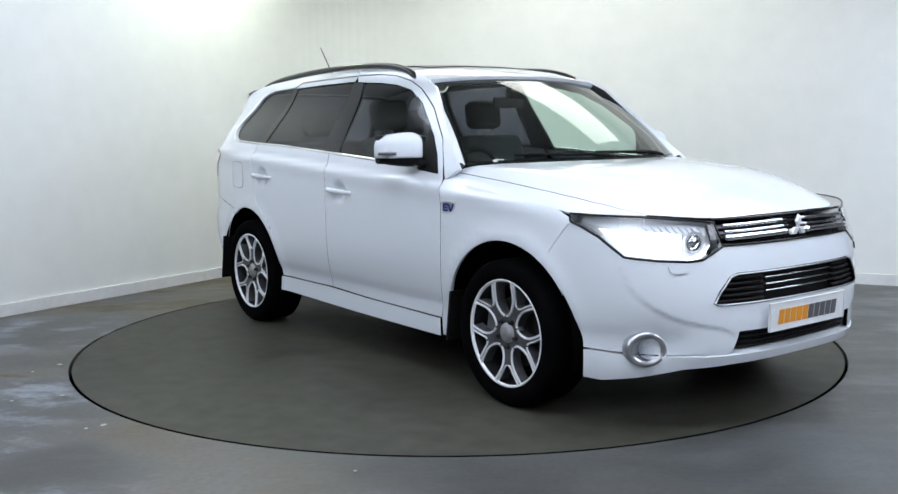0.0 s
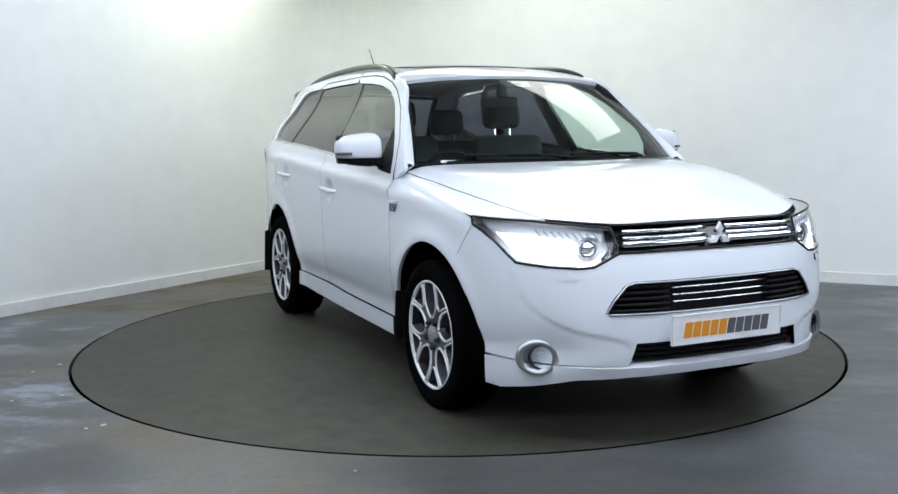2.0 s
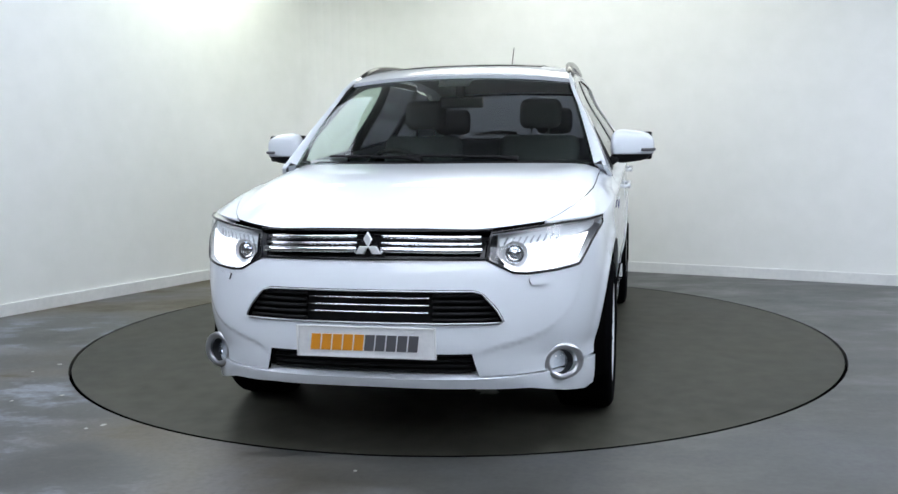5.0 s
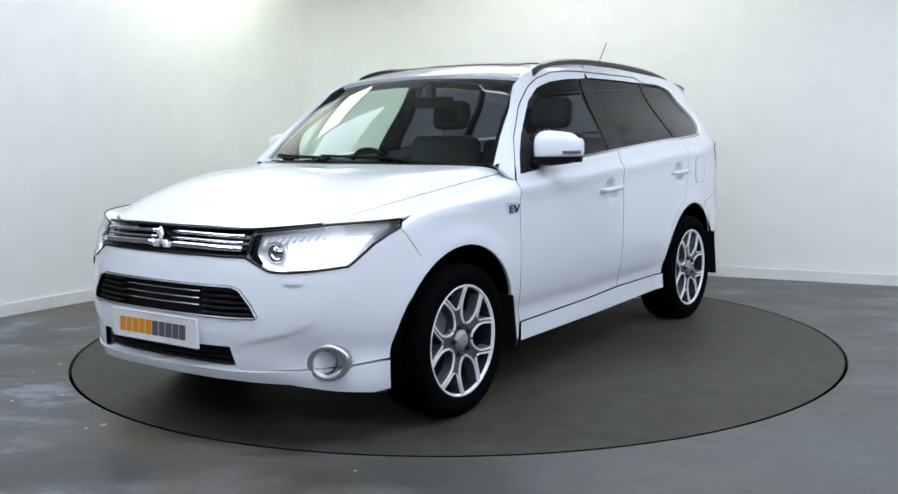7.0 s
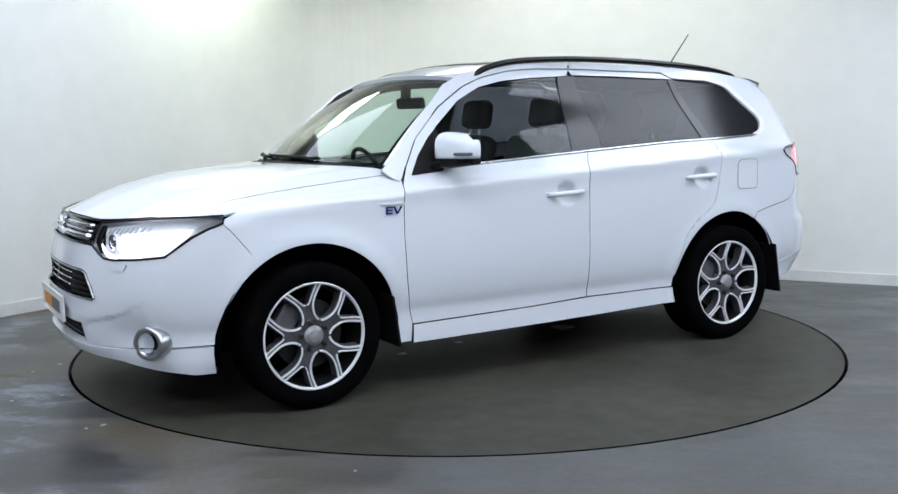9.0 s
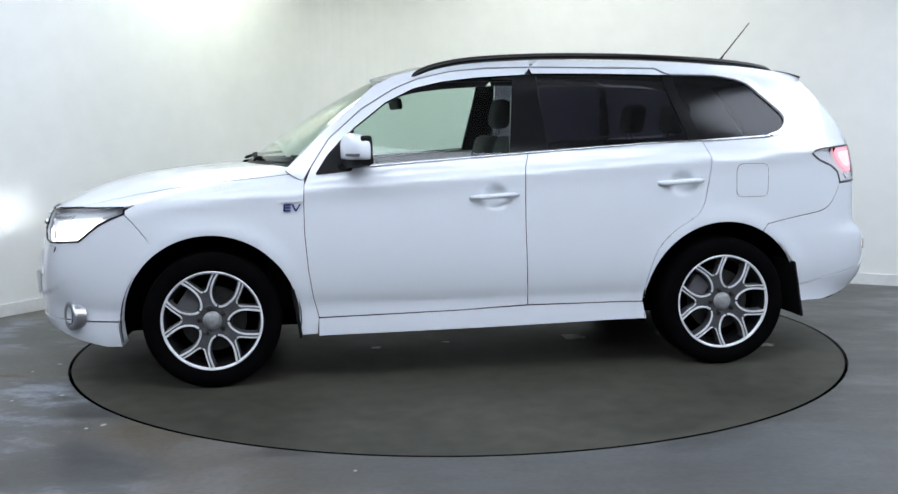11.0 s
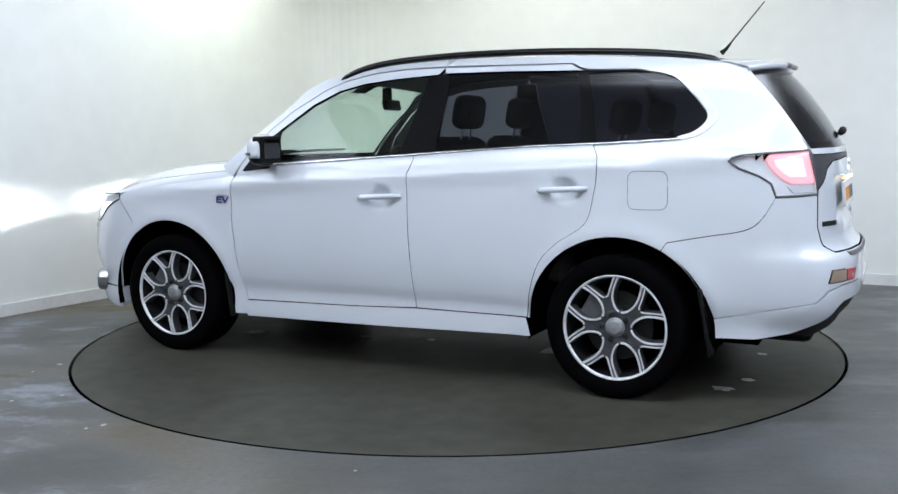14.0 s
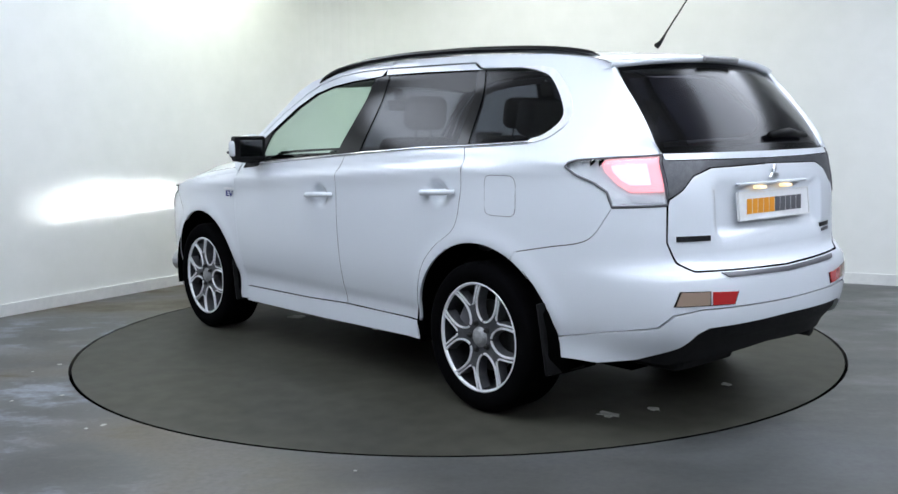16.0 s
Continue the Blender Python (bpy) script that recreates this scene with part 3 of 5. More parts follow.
both("rear_quarter_panel", [quarter], PAINT, car, grid=.04)
# cant rail and screen pillar over the doors
cant = [(.834, 1.092), (.868, 1.032), (.90, 1.045), (.955, 1.086)] + [(.86, 1.17), (.72, 1.30), (.60, 1.405)] + [r for r in ROOFLINE if r[0] > -.35] + [(-.3452, 1.636), (-.3452, 1.602), (-.105, 1.598)] + nudge(TOPLINE[:6][::-1], .003, .003)
both("screen_pillar", [cant], PAINT, car, grid=.04)
both("cabin_trim", [cant, frame_f, frame_r], TRIM, car, "grey inner pillar trim", out=-.022, lip=0, grid=.06)

# fuel flap, a lid with a fine joint round it
flap = rounded([(-1.395, 1.075), (-1.575, 1.075), (-1.575, .9), (-1.395, .9)], .04, 5)
sh = Sheet().panel([to_sz(q) for q in flap], out=.0015, lip=.003)
sh.make("fuel_flap", PAINT, car)
sh = Sheet().panel([to_sz(q) for q in flap], out=.0015, lip=.003, mirror=True)
sh.make("fuel_flap", PAINT, car)
for way in (list, mirrored):
    bm = bmesh.new()
    tube(bm, way(skin_line(flap, .0005, closed=True)), .0017, 5, closed=True)
    part("flap_joint", bm, GREYINK, car)

# --- front bumper
LG = [("f", .0, .670), ("f", .40, .670), ("f", .435, .660), ("f", .47, .62), ("f", .487, .60), ("f", .512, .556), ("f", .50, .550), ("f", 0, .550)]
HEAD = [(1.735, .918), (1.737, .885), (1.80, .862), (1.87, .828), (1.92, .79), (1.975, .747), ("f", .70, .736), ("f", .60, .730), ("f", .545, .735), ("f", .45, .785), ("f", .462, .882), ("f", .60, .897), ("f", .72, .910)]
up_half = [("f", 0, .786), ("f", .445, .781), ("f", .545, .729), ("f", .60, .724), ("f", .70, .730), (1.973, .741), (1.915, .785), (1.865, .822), (1.797, .856)] + BUMPER_CUT + \
    arch(1.335, a_cut, 38, n=8) + [("f", .492, .605), ("f", .465, .635), ("f", .44, .663), ("f", .40, .676), ("f", 0, .676)]
lo_half = [("f", 0, .544), ("f", .50, .544), ("f", .518, .556), ("f", .492, .605)] + arch(1.335, 38, 1, n=12) + [(1.79, .349), (2.0, .344)] + [("f", .425, .342), ("f", .40, .434), ("f", 0, .434)]
central("front_bumper", [up_half, lo_half], PAINT, car, grid=.013)
central("front_skirt", [[("f", 0, .338), ("f", .43, .338), (2.0, .338), (1.79, .341), (1.78, .222), (1.86, .218), (2.0, .245), ("f", .60, .285), ("f", .4, .298), ("f", 0, .302)]], PAINT, car, grid=.035, lip=.06, out=.009)

# upper grille: black backing, chrome bars in pairs and a plain emblem
central("grille_backing", [[("f", 0, .893), ("f", .47, .880), ("f", .45, .790), ("f", 0, .790)]], GLOSSBLACK, car, out=-.03, grid=.05, lip=0)
for z, h, y1 in ((.872, .011, .425), (.848, .008, .428), (.824, .019, .43)):
    for sgn in (1, -1):
        bm = bmesh.new()
        ys = np.linspace(.05, y1, 12)
        pts = [skin(on_end(y, z - y * .012, False), z - y * .012) + Vector((.006, 0, 0)) for y in ys]
        tube(bm, pts if sgn > 0 else mirrored(pts), h, 8, flat=.75)
        for v in bm.verts:
            v.co.x -= .004
        part("grille_bar", bm, CHROME, car, smooth=True)
bm = bmesh.new()
for dy, dz, a in ((0, .026, 0), (-.025, -.0155, 120), (.025, -.0155, -120)):
    m = Matrix.Rotation(radians(a), 4, "X")
    pts = [m @ Vector((0, 0, .031)), m @ Vector((0, .018, 0)), m @ Vector((0, 0, -.031)), m @ Vector((0, -.018, 0))]
    lo = [bm.verts.new(p + Vector((2.250, dy, .838 + dz))) for p in pts]
    hi = [bm.verts.new(p * .8 + Vector((2.261, dy, .838 + dz))) for p in pts]
    for i in range(4):
        bm.faces.new((lo[i], lo[(i + 1) % 4], hi[(i + 1) % 4], hi[i]))
    bm.faces.new(hi)
bmesh.ops.recalc_face_normals(bm, faces=bm.faces)
part("front_emblem", bm, ALLOY, car)
bm = bmesh.new()
tube(bm, [skin(s, .789) + Vector((.002, 0, 0)) for s in np.linspace(-.45, .45, 21)], .006, 6)
tube(bm, [skin(s, .893) + Vector((.0, 0, 0)) for s in np.linspace(-.47, .47, 21)], .006, 6)
part("grille_surround", bm, GLOSSBLACK, car, smooth=True)

# lower grille
central("lower_grille_backing", [[("f", 0, .69), ("f", .46, .69), ("f", .54, .55), ("f", .53, .53), ("f", 0, .53)]], BLACK, car, out=-.045, grid=.06, lip=0)
bm = bmesh.new()
left = skin_line(LG, .004)
tube(bm, left + [Vector((p.x, -p.y, p.z)) for p in reversed(left[1:-1])], .0038, 6, closed=True)
part("lower_grille_frame", bm, SILVER, car, smooth=True)
for z in (.643, .615, .588):
    bm = bmesh.new()
    tube(bm, [skin(s, z) - Vector((.012, 0, 0)) for s in np.linspace(-.238, .238, 13)], .0034, 6)
    part("lower_grille_bar", bm, CHROME, car, smooth=True)
for sgn in (1, -1):
    for z in (.56, .583, .606, .629, .652):
        bm = bmesh.new()
        y1 = float(np.interp(z, [.55, .60, .66], [.50, .475, .425]))
        pts = [skin(on_end(y, z, False), z) - Vector((.018, 0, 0)) for y in np.linspace(.25, y1, 8)]
        tube(bm, pts if sgn > 0 else mirrored(pts), .0085, 6, flat=.9)
        part("grille_slat", bm, BLACK, car, smooth=True)
# intake under the plate
central("intake_backing", [[("f", 0, .45), ("f", .43, .45), ("f", .45, .33), ("f", 0, .33)]], BLACK, car, out=-.05, grid=.06, lip=0)
for z in (.36, .382, .404, .424):
    bm = bmesh.new()
    tube(bm, [skin(s, z) - Vector((.03, 0, 0)) for s in np.linspace(-.41, .41, 15)], .006, 6)
    part("intake_slat", bm, BLACK, car, smooth=True)

# --- tail
tail_gate = [("r", 0, 1.112), ("r", .40, 1.105), ("r", .50, 1.073), ("r", .56, 1.02), ("r", .622, .985), ("r", .628, .96), ("r", .635, .82), ("r", .60, .74), ("r", .545, .705), ("r", 0, .690)]
central("tailgate", [tail_gate], PAINT, car, rear=True, grid=.035)
central("tailgate_trim", [[("r", 0, 1.135), ("r", .60, 1.140), ("r", .622, 1.155), ("r", .622, .992), ("r", .56, 1.026), ("r", .50, 1.079), ("r", .40, 1.111), ("r", 0, 1.118)]], SPOKEGREY, car, "satin grey trim band", rear=True, grid=.04)
central("tailgate_ledge", [[("r", 0, 1.168), ("r", .615, 1.168), ("r", .615, 1.146), ("r", .60, 1.144), ("r", 0, 1.139)]], PAINT, car, rear=True, grid=.04)
rear_up = [("r", 0, .683), ("r", .55, .698), ("r", .608, .735), ("r", .642, .82), ("r", .636, .962), (-2.026, .954)] + nudge(CUT_R[::-1][1:], 0, -.002) + \
    arch(-1.335, a_q, 170, n=12) + [(-1.775, .41), (-1.9, .435), (-2.03, .462), ("r", .70, .49), ("r", .66, .54), ("r", .55, .555), ("r", 0, .545)]
central("rear_bumper", [rear_up], PAINT, car, rear=True, grid=.035)
rear_lo = [("r", 0, .540), ("r", .55, .550), ("r", .655, .535), ("r", .695, .485), (-2.03, .457), (-1.9, .430), (-1.777, .405), (-1.79, .32), (-1.95, .318), ("r", .70, .345), ("r", .60, .40), ("r", .55, .455), ("r", .50, .475), ("r", 0, .478)]
central("rear_skirt", [rear_lo], PAINT, car, rear=True, grid=.035, out=.004, lip=.04)
central("rear_valance", [[("r", 0, .485), ("r", .52, .485), ("r", .57, .45), ("r", .62, .40), ("r", .71, .34), ("r", .60, .31), ("r", 0, .335)]], BLACK, car, rear=True, out=-.012, grid=.05, lip=.05)
central("loading_plate", [[("r", 0, .679), ("r", .43, .690), ("r", .40, .672), ("r", 0, .660)]], GREYINK, car, rear=True, out=.004, lip=.004)

# --- roof and screens
def roof(u, v):
    """u across, v from the windscreen's top to the tailgate."""
    w = abs(u)
    x_side = .405 - v * (.405 + 1.86)
    x_mid = .475 - v * (.475 + 1.95)
    zs = float(np.interp(-x_side, [-.44, -.38, -.2, 0, .4, 1.0, 1.5, 1.8, 1.87], [1.519, 1.547, 1.592, 1.620, 1.638, 1.628, 1.60, 1.56, 1.535]))
    ys = skin(on_side(max(-1.86, x_side), zs), zs).y - .001
    zm = zs + .026 + .006 * (1 - v)
    x = x_mid + (x_side - x_mid) * w * w
    return Vector((x, u * ys, zm - (zm - zs) * w ** 2.6))


ROOF_CACHE = {}


def roof_fast(u, v):
    k = (round(u, 4), round(v, 4))
    if k not in ROOF_CACHE:
        ROOF_CACHE[k] = roof(*k)
    return ROOF_CACHE[k]


sh = Sheet()
sh.panel([(-1, 0), (1, 0), (1, 1), (-1, 1)], roof_fast, grid=.08, lip=.02)
roof_ob = sh.make("roof", PAINT, car)


def screen(u, v):
    """Windscreen: u across, v from its foot to its top."""
    w = u * u
    foot = Vector((1.19 - .27 * w, .775 * u, 1.105 - .005 * w))
    top = Vector((.46 - .065 * w, .615 * u, 1.558 - .036 * w))
    p = foot + (top - foot) * v
    bow = .03 * 4 * v * (1 - v)
    return p + Vector((bow * .55, 0, bow * .8))


sh = Sheet().panel([(-1, 0), (1, 0), (1, 1), (-1, 1)], screen, grid=.1, lip=.004, out=0, flip=False)
windscreen = sh.make("windscreen", SCREENGLASS, car)
# black printed edge of the windscreen
sh = Sheet()
for poly in ([(-1, 0), (1, 0), (1, .04), (-1, .04)], [(-1, .97), (1, .97), (1, 1), (-1, 1)], [(-1, .04), (-.978, .04), (-.978, .97), (-1, .97)], [(.978, .04), (1, .04), (1, .97), (.978, .97)],
             [(-.13, .86), (.13, .86), (.15, .97), (-.15, .97)]):
    sh.panel(poly, screen, grid=.1, lip=0, out=-.003)
sh.make("windscreen_border", GLOSSBLACK, car)


def backlight(u, v):
    """Rear window: u across, v from its foot to its top."""
    w = u * u
    foot = Vector((-2.235 + .10 * w, .62 * u, 1.168))
    top = Vector((-1.955 + .105 * w, .575 * u, 1.555 - .032 * w))
    p = foot + (top - foot) * v
    bow = .022 * 4 * v * (1 - v)
    return p + Vector((-bow * .8, 0, bow * .55))


sh = Sheet().panel([(-1, 0), (1, 0), (1, 1), (-1, 1)], backlight, grid=.1, lip=.004, flip=True)
sh.make("rear_window", PRIVACY, car)
sh = Sheet()
for poly in ([(-1, 0), (1, 0), (1, .07), (-1, .07)], [(-1, .94), (1, .94), (1, 1), (-1, 1)], [(-1, .07), (-.94, .07), (-.94, .94), (-1, .94)], [(.94, .07), (1, .07), (1, .94), (.94, .94)]):
    sh.panel(poly, backlight, grid=.1, lip=0, out=-.003, flip=True)
sh.make("rear_window_border", GLOSSBLACK, car)
for sgn in (1, -1):
    # body-coloured edge between the rear window and the quarter
    bm = bmesh.new()
    rows = []
    for i in range(13):
        v = i / 12
        a = backlight(1.0, v)
        zz = a.z
        b = skin(on_side(-2.135 + (zz - 1.185) * (2.135 - 1.87) / (1.535 - 1.185), zz), zz)
        rows.append([bm.verts.new((p.x, sgn * p.y, p.z)) for p in (a, (a + b) / 2 + Vector((-.012, .008, 0)), b)])
    for r0, r1 in zip(rows, rows[1:]):
        for k in range(2):
            bm.faces.new((r0[k], r0[k + 1], r1[k + 1], r1[k]))
    bmesh.ops.recalc_face_normals(bm, faces=bm.faces)
    part("tailgate_edge", bm, PAINT, car, smooth=True)

# painted edge of the screen pillar beside the windscreen, and the wing's rear corner
EDGE = [(1.088, .955), (1.17, .86), (1.30, .72), (1.405, .60), (1.50, .50), (1.558, .38)]
for sgn in (1, -1):
    bm = bmesh.new()
    rows = []
    for i in range(17):
        a = screen(1.0, i / 16)
        zz = min(1.556, max(1.088, a.z + .012))
        b = skin(on_side(float(np.interp(zz, [e[0] for e in EDGE], [e[1] for e in EDGE])), zz), zz)
        a = a + Vector((-.004, 0, -.002))
        rows.append([bm.verts.new((p.x, sgn * p.y, p.z)) for p in (a, (a + b) / 2 + Vector((.008, .004, .006)), b)])
    for r0, r1 in zip(rows, rows[1:]):
        for k in range(2):
            bm.faces.new((r0[k], r0[k + 1], r1[k + 1], r1[k]))
    lo, hi = screen(1.0, 0.0), skin(on_side(.955, 1.088), 1.088)
    prev = None
    for i in range(7):
        t = i / 6
        a = bonnet(GAPU + (1 - GAPU) * t, 0.0)
        b = lo + (hi - lo) * t
        row = [bm.verts.new((p.x, sgn * p.y, p.z)) for p in (a, b)]
        if prev:
            bm.faces.new((prev[0], row[0], row[1], prev[1]))
        prev = row
    bmesh.ops.recalc_face_normals(bm, faces=bm.faces)
    part("pillar_edge", bm, PAINT, car, smooth=True)

# roof spoiler over the rear window with the high brake lamp
bm = bmesh.new()
rows = []
for i in range(25):
    u = -1 + 2 * i / 24
    w = u * u
    e = Vector((-1.99 + .115 * w, .60 * u, 1.575 - .035 * w))
    f = roof(u, .93)
    rows.append([bm.verts.new(p) for p in (f + Vector((0, 0, .002)), (f + e) / 2 + Vector((0, 0, .008)), e + Vector((.01, 0, .004)), e, e + Vector((.008, 0, -.022)), e + Vector((.06, 0, -.026)))])
for r0, r1 in zip(rows, rows[1:]):
    for k in range(5):
        bm.faces.new((r0[k], r0[k + 1], r1[k + 1], r1[k]))
bmesh.ops.recalc_face_normals(bm, faces=bm.faces)
part("roof_spoiler", bm, PAINT, car, smooth=True)
bm = bmesh.new()
box(bm, (-1.985, 0, 1.566), (.03, .25, .026), pose(0, 0, 0, 0, -20, 0), .008)
part("high_brake_lamp", bm, HUBGREY, car)

# --- side glass and pillars
both("front_side_window", [[(.63, belt(.6) + .002), (.2, belt(.2) + .002), (-.18, belt(-.18) + .002), (-.245, 1.552), (-.049, 1.541), (.135, 1.521), (.286, 1.487), (.435, 1.415), (.60, 1.29), (.66, 1.225)]], CLEAR, car, out=-.008, lip=.004)
both("mirror_triangle", [rounded([(.808, 1.056), (.62, 1.074), (.602, 1.285), (.658, 1.245), (.745, 1.152)], .015)], BLACK, car, out=.003, lip=.01)
both("rear_side_window", [[(-.39, belt(-.39) + .002), (-1.15, belt(-1.15) + .002), (-1.072, 1.549), (-.376, 1.561)]], PRIVACY, car, out=-.008, lip=.004)
both("quarter_window", [QWIN], PRIVACY, car, out=-.008, lip=.004)
both("centre_pillar", [[(-.18, belt(-.18)), (-.39, belt(-.39)), (-.37, 1.562), (-.25, 1.557)]], GLOSSBLACK, car, out=-.004)
both("rear_pillar", [[(-1.15, belt(-1.15)), (-1.224, belt(-1.224) + .002), (-1.12, 1.551), (-1.068, 1.554)]], GLOSSBLACK, car, out=-.004)
# bright strip under the side glass, rising round the quarter window
strip = [(.63, belt(.63) + .003), (.3, belt(.3) + .003), (-.3, belt(-.3) + .002), (-.9, belt(-.9) - .001)]
for sgn in (1, -1):
    bm = bmesh.new()
    pts = skin_line(strip + [(-1.22, 1.197), (-1.45, 1.208), (-1.62, 1.217)], .003)
    tube(bm, pts if sgn > 0 else mirrored(pts), .0065, 6)
    part("waist_strip", bm, CHROME, car, smooth=True)
both("quarter_window_trim", [QRIM + [(-1.36, 1.5495)] + QWIN[2:-1][::-1]], ALLOY, car, out=.006, grid=.02)

# --- structure under the skin, wheel wells and floor; their shade is put into the colour
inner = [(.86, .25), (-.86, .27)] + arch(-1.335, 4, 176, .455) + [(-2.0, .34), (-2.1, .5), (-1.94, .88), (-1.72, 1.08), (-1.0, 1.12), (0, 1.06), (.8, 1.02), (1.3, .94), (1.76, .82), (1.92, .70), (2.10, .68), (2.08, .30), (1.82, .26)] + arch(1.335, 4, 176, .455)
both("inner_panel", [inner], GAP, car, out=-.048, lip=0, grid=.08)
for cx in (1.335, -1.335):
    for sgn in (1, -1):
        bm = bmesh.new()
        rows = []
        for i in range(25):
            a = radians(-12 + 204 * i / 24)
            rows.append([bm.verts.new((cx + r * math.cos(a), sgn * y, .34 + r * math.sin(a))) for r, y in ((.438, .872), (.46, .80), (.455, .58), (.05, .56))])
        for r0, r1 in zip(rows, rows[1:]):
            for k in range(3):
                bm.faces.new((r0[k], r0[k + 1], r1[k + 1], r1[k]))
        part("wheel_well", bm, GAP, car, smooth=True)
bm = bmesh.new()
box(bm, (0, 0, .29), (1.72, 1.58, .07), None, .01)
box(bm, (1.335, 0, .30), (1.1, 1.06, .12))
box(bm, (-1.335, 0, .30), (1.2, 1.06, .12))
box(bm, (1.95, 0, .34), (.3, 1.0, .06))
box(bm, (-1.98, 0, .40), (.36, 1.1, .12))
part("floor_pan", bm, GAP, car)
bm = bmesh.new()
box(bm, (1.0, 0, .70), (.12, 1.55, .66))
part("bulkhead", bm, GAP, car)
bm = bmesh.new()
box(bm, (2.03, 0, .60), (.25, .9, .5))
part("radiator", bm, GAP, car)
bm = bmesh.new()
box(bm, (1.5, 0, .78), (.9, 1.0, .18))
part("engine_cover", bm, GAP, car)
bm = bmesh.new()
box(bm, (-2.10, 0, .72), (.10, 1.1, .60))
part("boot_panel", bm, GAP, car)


# ---------------------------------------------------------------- wheels
def make_wheel():
    """An alloy wheel with five forked spokes; its outer face looks along +y, hub at the origin."""
    base = new("wheel")
    R = .342
    bm = bmesh.new()
    prof = [(.245, .012), (.262, .020), (.285, .028), (.312, .026), (.330, .016), (.3395, .002), (.342, -.02), (.342, -.19), (.336, -.208), (.31, -.222), (.262, -.222), (.245, -.20)]
    lathe(bm, prof, 72)
    bmesh.ops.recalc_face_normals(bm, faces=bm.faces)
    part("tyre", bm, RUBBER, base, smooth=True)
    bm = bmesh.new()
    lathe(bm, [(.252, .012), (.250, .018), (.243, .016), (.238, .006)], 72)
    part("rim", bm, ALLOY, base, smooth=True)
    bm = bmesh.new()
    lathe(bm, [(.238, .006), (.230, -.02), (.222, -.10), (.222, -.20)], 72)
    part("barrel", bm, ALLOYDARK, base, smooth=True)
    # added near-black disc: the shade behind the spokes, put into colour
    bm = bmesh.new()
    lathe(bm, [(.222, -.11), (.14, -.115), (.002, -.118)], 40)
    part("wheel_back", bm, GAP, base)
    bm = bmesh.new()
    lathe(bm, [(.165, -.075), (.165, -.065), (.095, -.065), (.09, -.05), (.002, -.05)], 48)
    part("brake_disc", bm, STEEL, base, smooth=False)
    bm = bmesh.new()
    box(bm, (.12, -.062, .07), (.10, .06, .13), pose(0, 0, 0, 0, -30, 0), .012)
    part("brake_caliper", bm, GREYINK, base)

    def at(r, deg, y=0.0):
        """A point of the wheel's face, which rises a little towards the rim."""
        a = radians(deg)
        return Vector((r * math.cos(a), .001 + .055 * (r - .05) + y, r * math.sin(a)))

    def ribbon(bm, line, w, y):
        """A flat raised band along a line of (radius, degrees)."""
        rows = []
        for k, (r, d) in enumerate(line):
            p, q = at(*line[max(0, k - 1)]), at(*line[min(len(line) - 1, k + 1)])
            t = (q - p).normalized()
            side = Vector((-t.z, 0, t.x)) * w / 2
            c = at(r, d)
            rows.append([bm.verts.new(c + side * f + Vector((0, g, 0))) for f, g in ((1.25, -.004), (.8, y), (-.8, y), (-1.25, -.004))])
        for a, b in zip(rows, rows[1:]):
            for k in range(3):
                bm.faces.new((a[k], a[k + 1], b[k + 1], b[k]))

    # edge of the large opening between two spokes, and of the small one inside the fork
    OUTER = [tuple(q) for q in spline([(.079, 36), (.081, 31), (.089, 24), (.105, 18.2), (.13, 15), (.16, 15.3), (.2, 19), (.245, 23.6)], 40)]
    INNER = [tuple(q) for q in spline([(.150, 0), (.155, 4.2), (.178, 8.6), (.21, 13), (.245, 17)], 24)]
    for i in range(5):
        a0 = 72 * i
        bm = bmesh.new()
        for sg in (1, -1):
            rows = []
            for r, d in OUTER:
                e = float(np.interp(r, [q[0] for q in INNER], [q[1] for q in INNER])) if r > .15 else 0.0
                open_in = r > .15
                row = [at(r - .006, a0 + sg * (d + 2.0), -.05)]
                for t, y in ((0, 0), (.28, -.004), (.72, -.004), (1, 0 if open_in else -.004)):
                    row.append(at(r, a0 + sg * (d + (e - d) * t), y))
                row.append(at(r, a0 + sg * max(0.0, e - 1.5), -.05 if open_in else -.006))
                rows.append([bm.verts.new(p) for p in row])
            for p, q in zip(rows, rows[1:]):
                for k in range(5):
                    f = (p[k], p[k + 1], q[k + 1], q[k])
                    bm.faces.new(f if sg > 0 else f[::-1])
        bmesh.ops.recalc_face_normals(bm, faces=bm.faces)
        sp = part("spoke", bm, SPOKEGREY, base)
        for sg in (1, -1):
            bm = bmesh.new()
            ribbon(bm, [(r, a0 + sg * (d - math.degrees(.0044 / r))) for r, d in OUTER], .0088, .003)
            ribbon(bm, [(r, a0 + sg * (d + math.degrees(.0036 / r))) for r, d in INNER], .0064, .003)
            bmesh.ops.recalc_face_normals(bm, faces=bm.faces)
            part("machined_edge", bm, ALLOY, sp)
        bm = bmesh.new()
        lathe(bm, [(.0125, -.004), (.0125, .001), (.0095, .001), (.0095, .012), (.007, .016), (.0005, .017)], 12)
        q = at(.063, a0)
        for v in bm.verts:
            v.co += q
        part("wheel_nut", bm, STEEL, base, smooth=False)
    bm = bmesh.new()
    lathe(bm, [(.081, -.04), (.0805, -.001), (.074, -.003), (.0005, -.004)], 40)
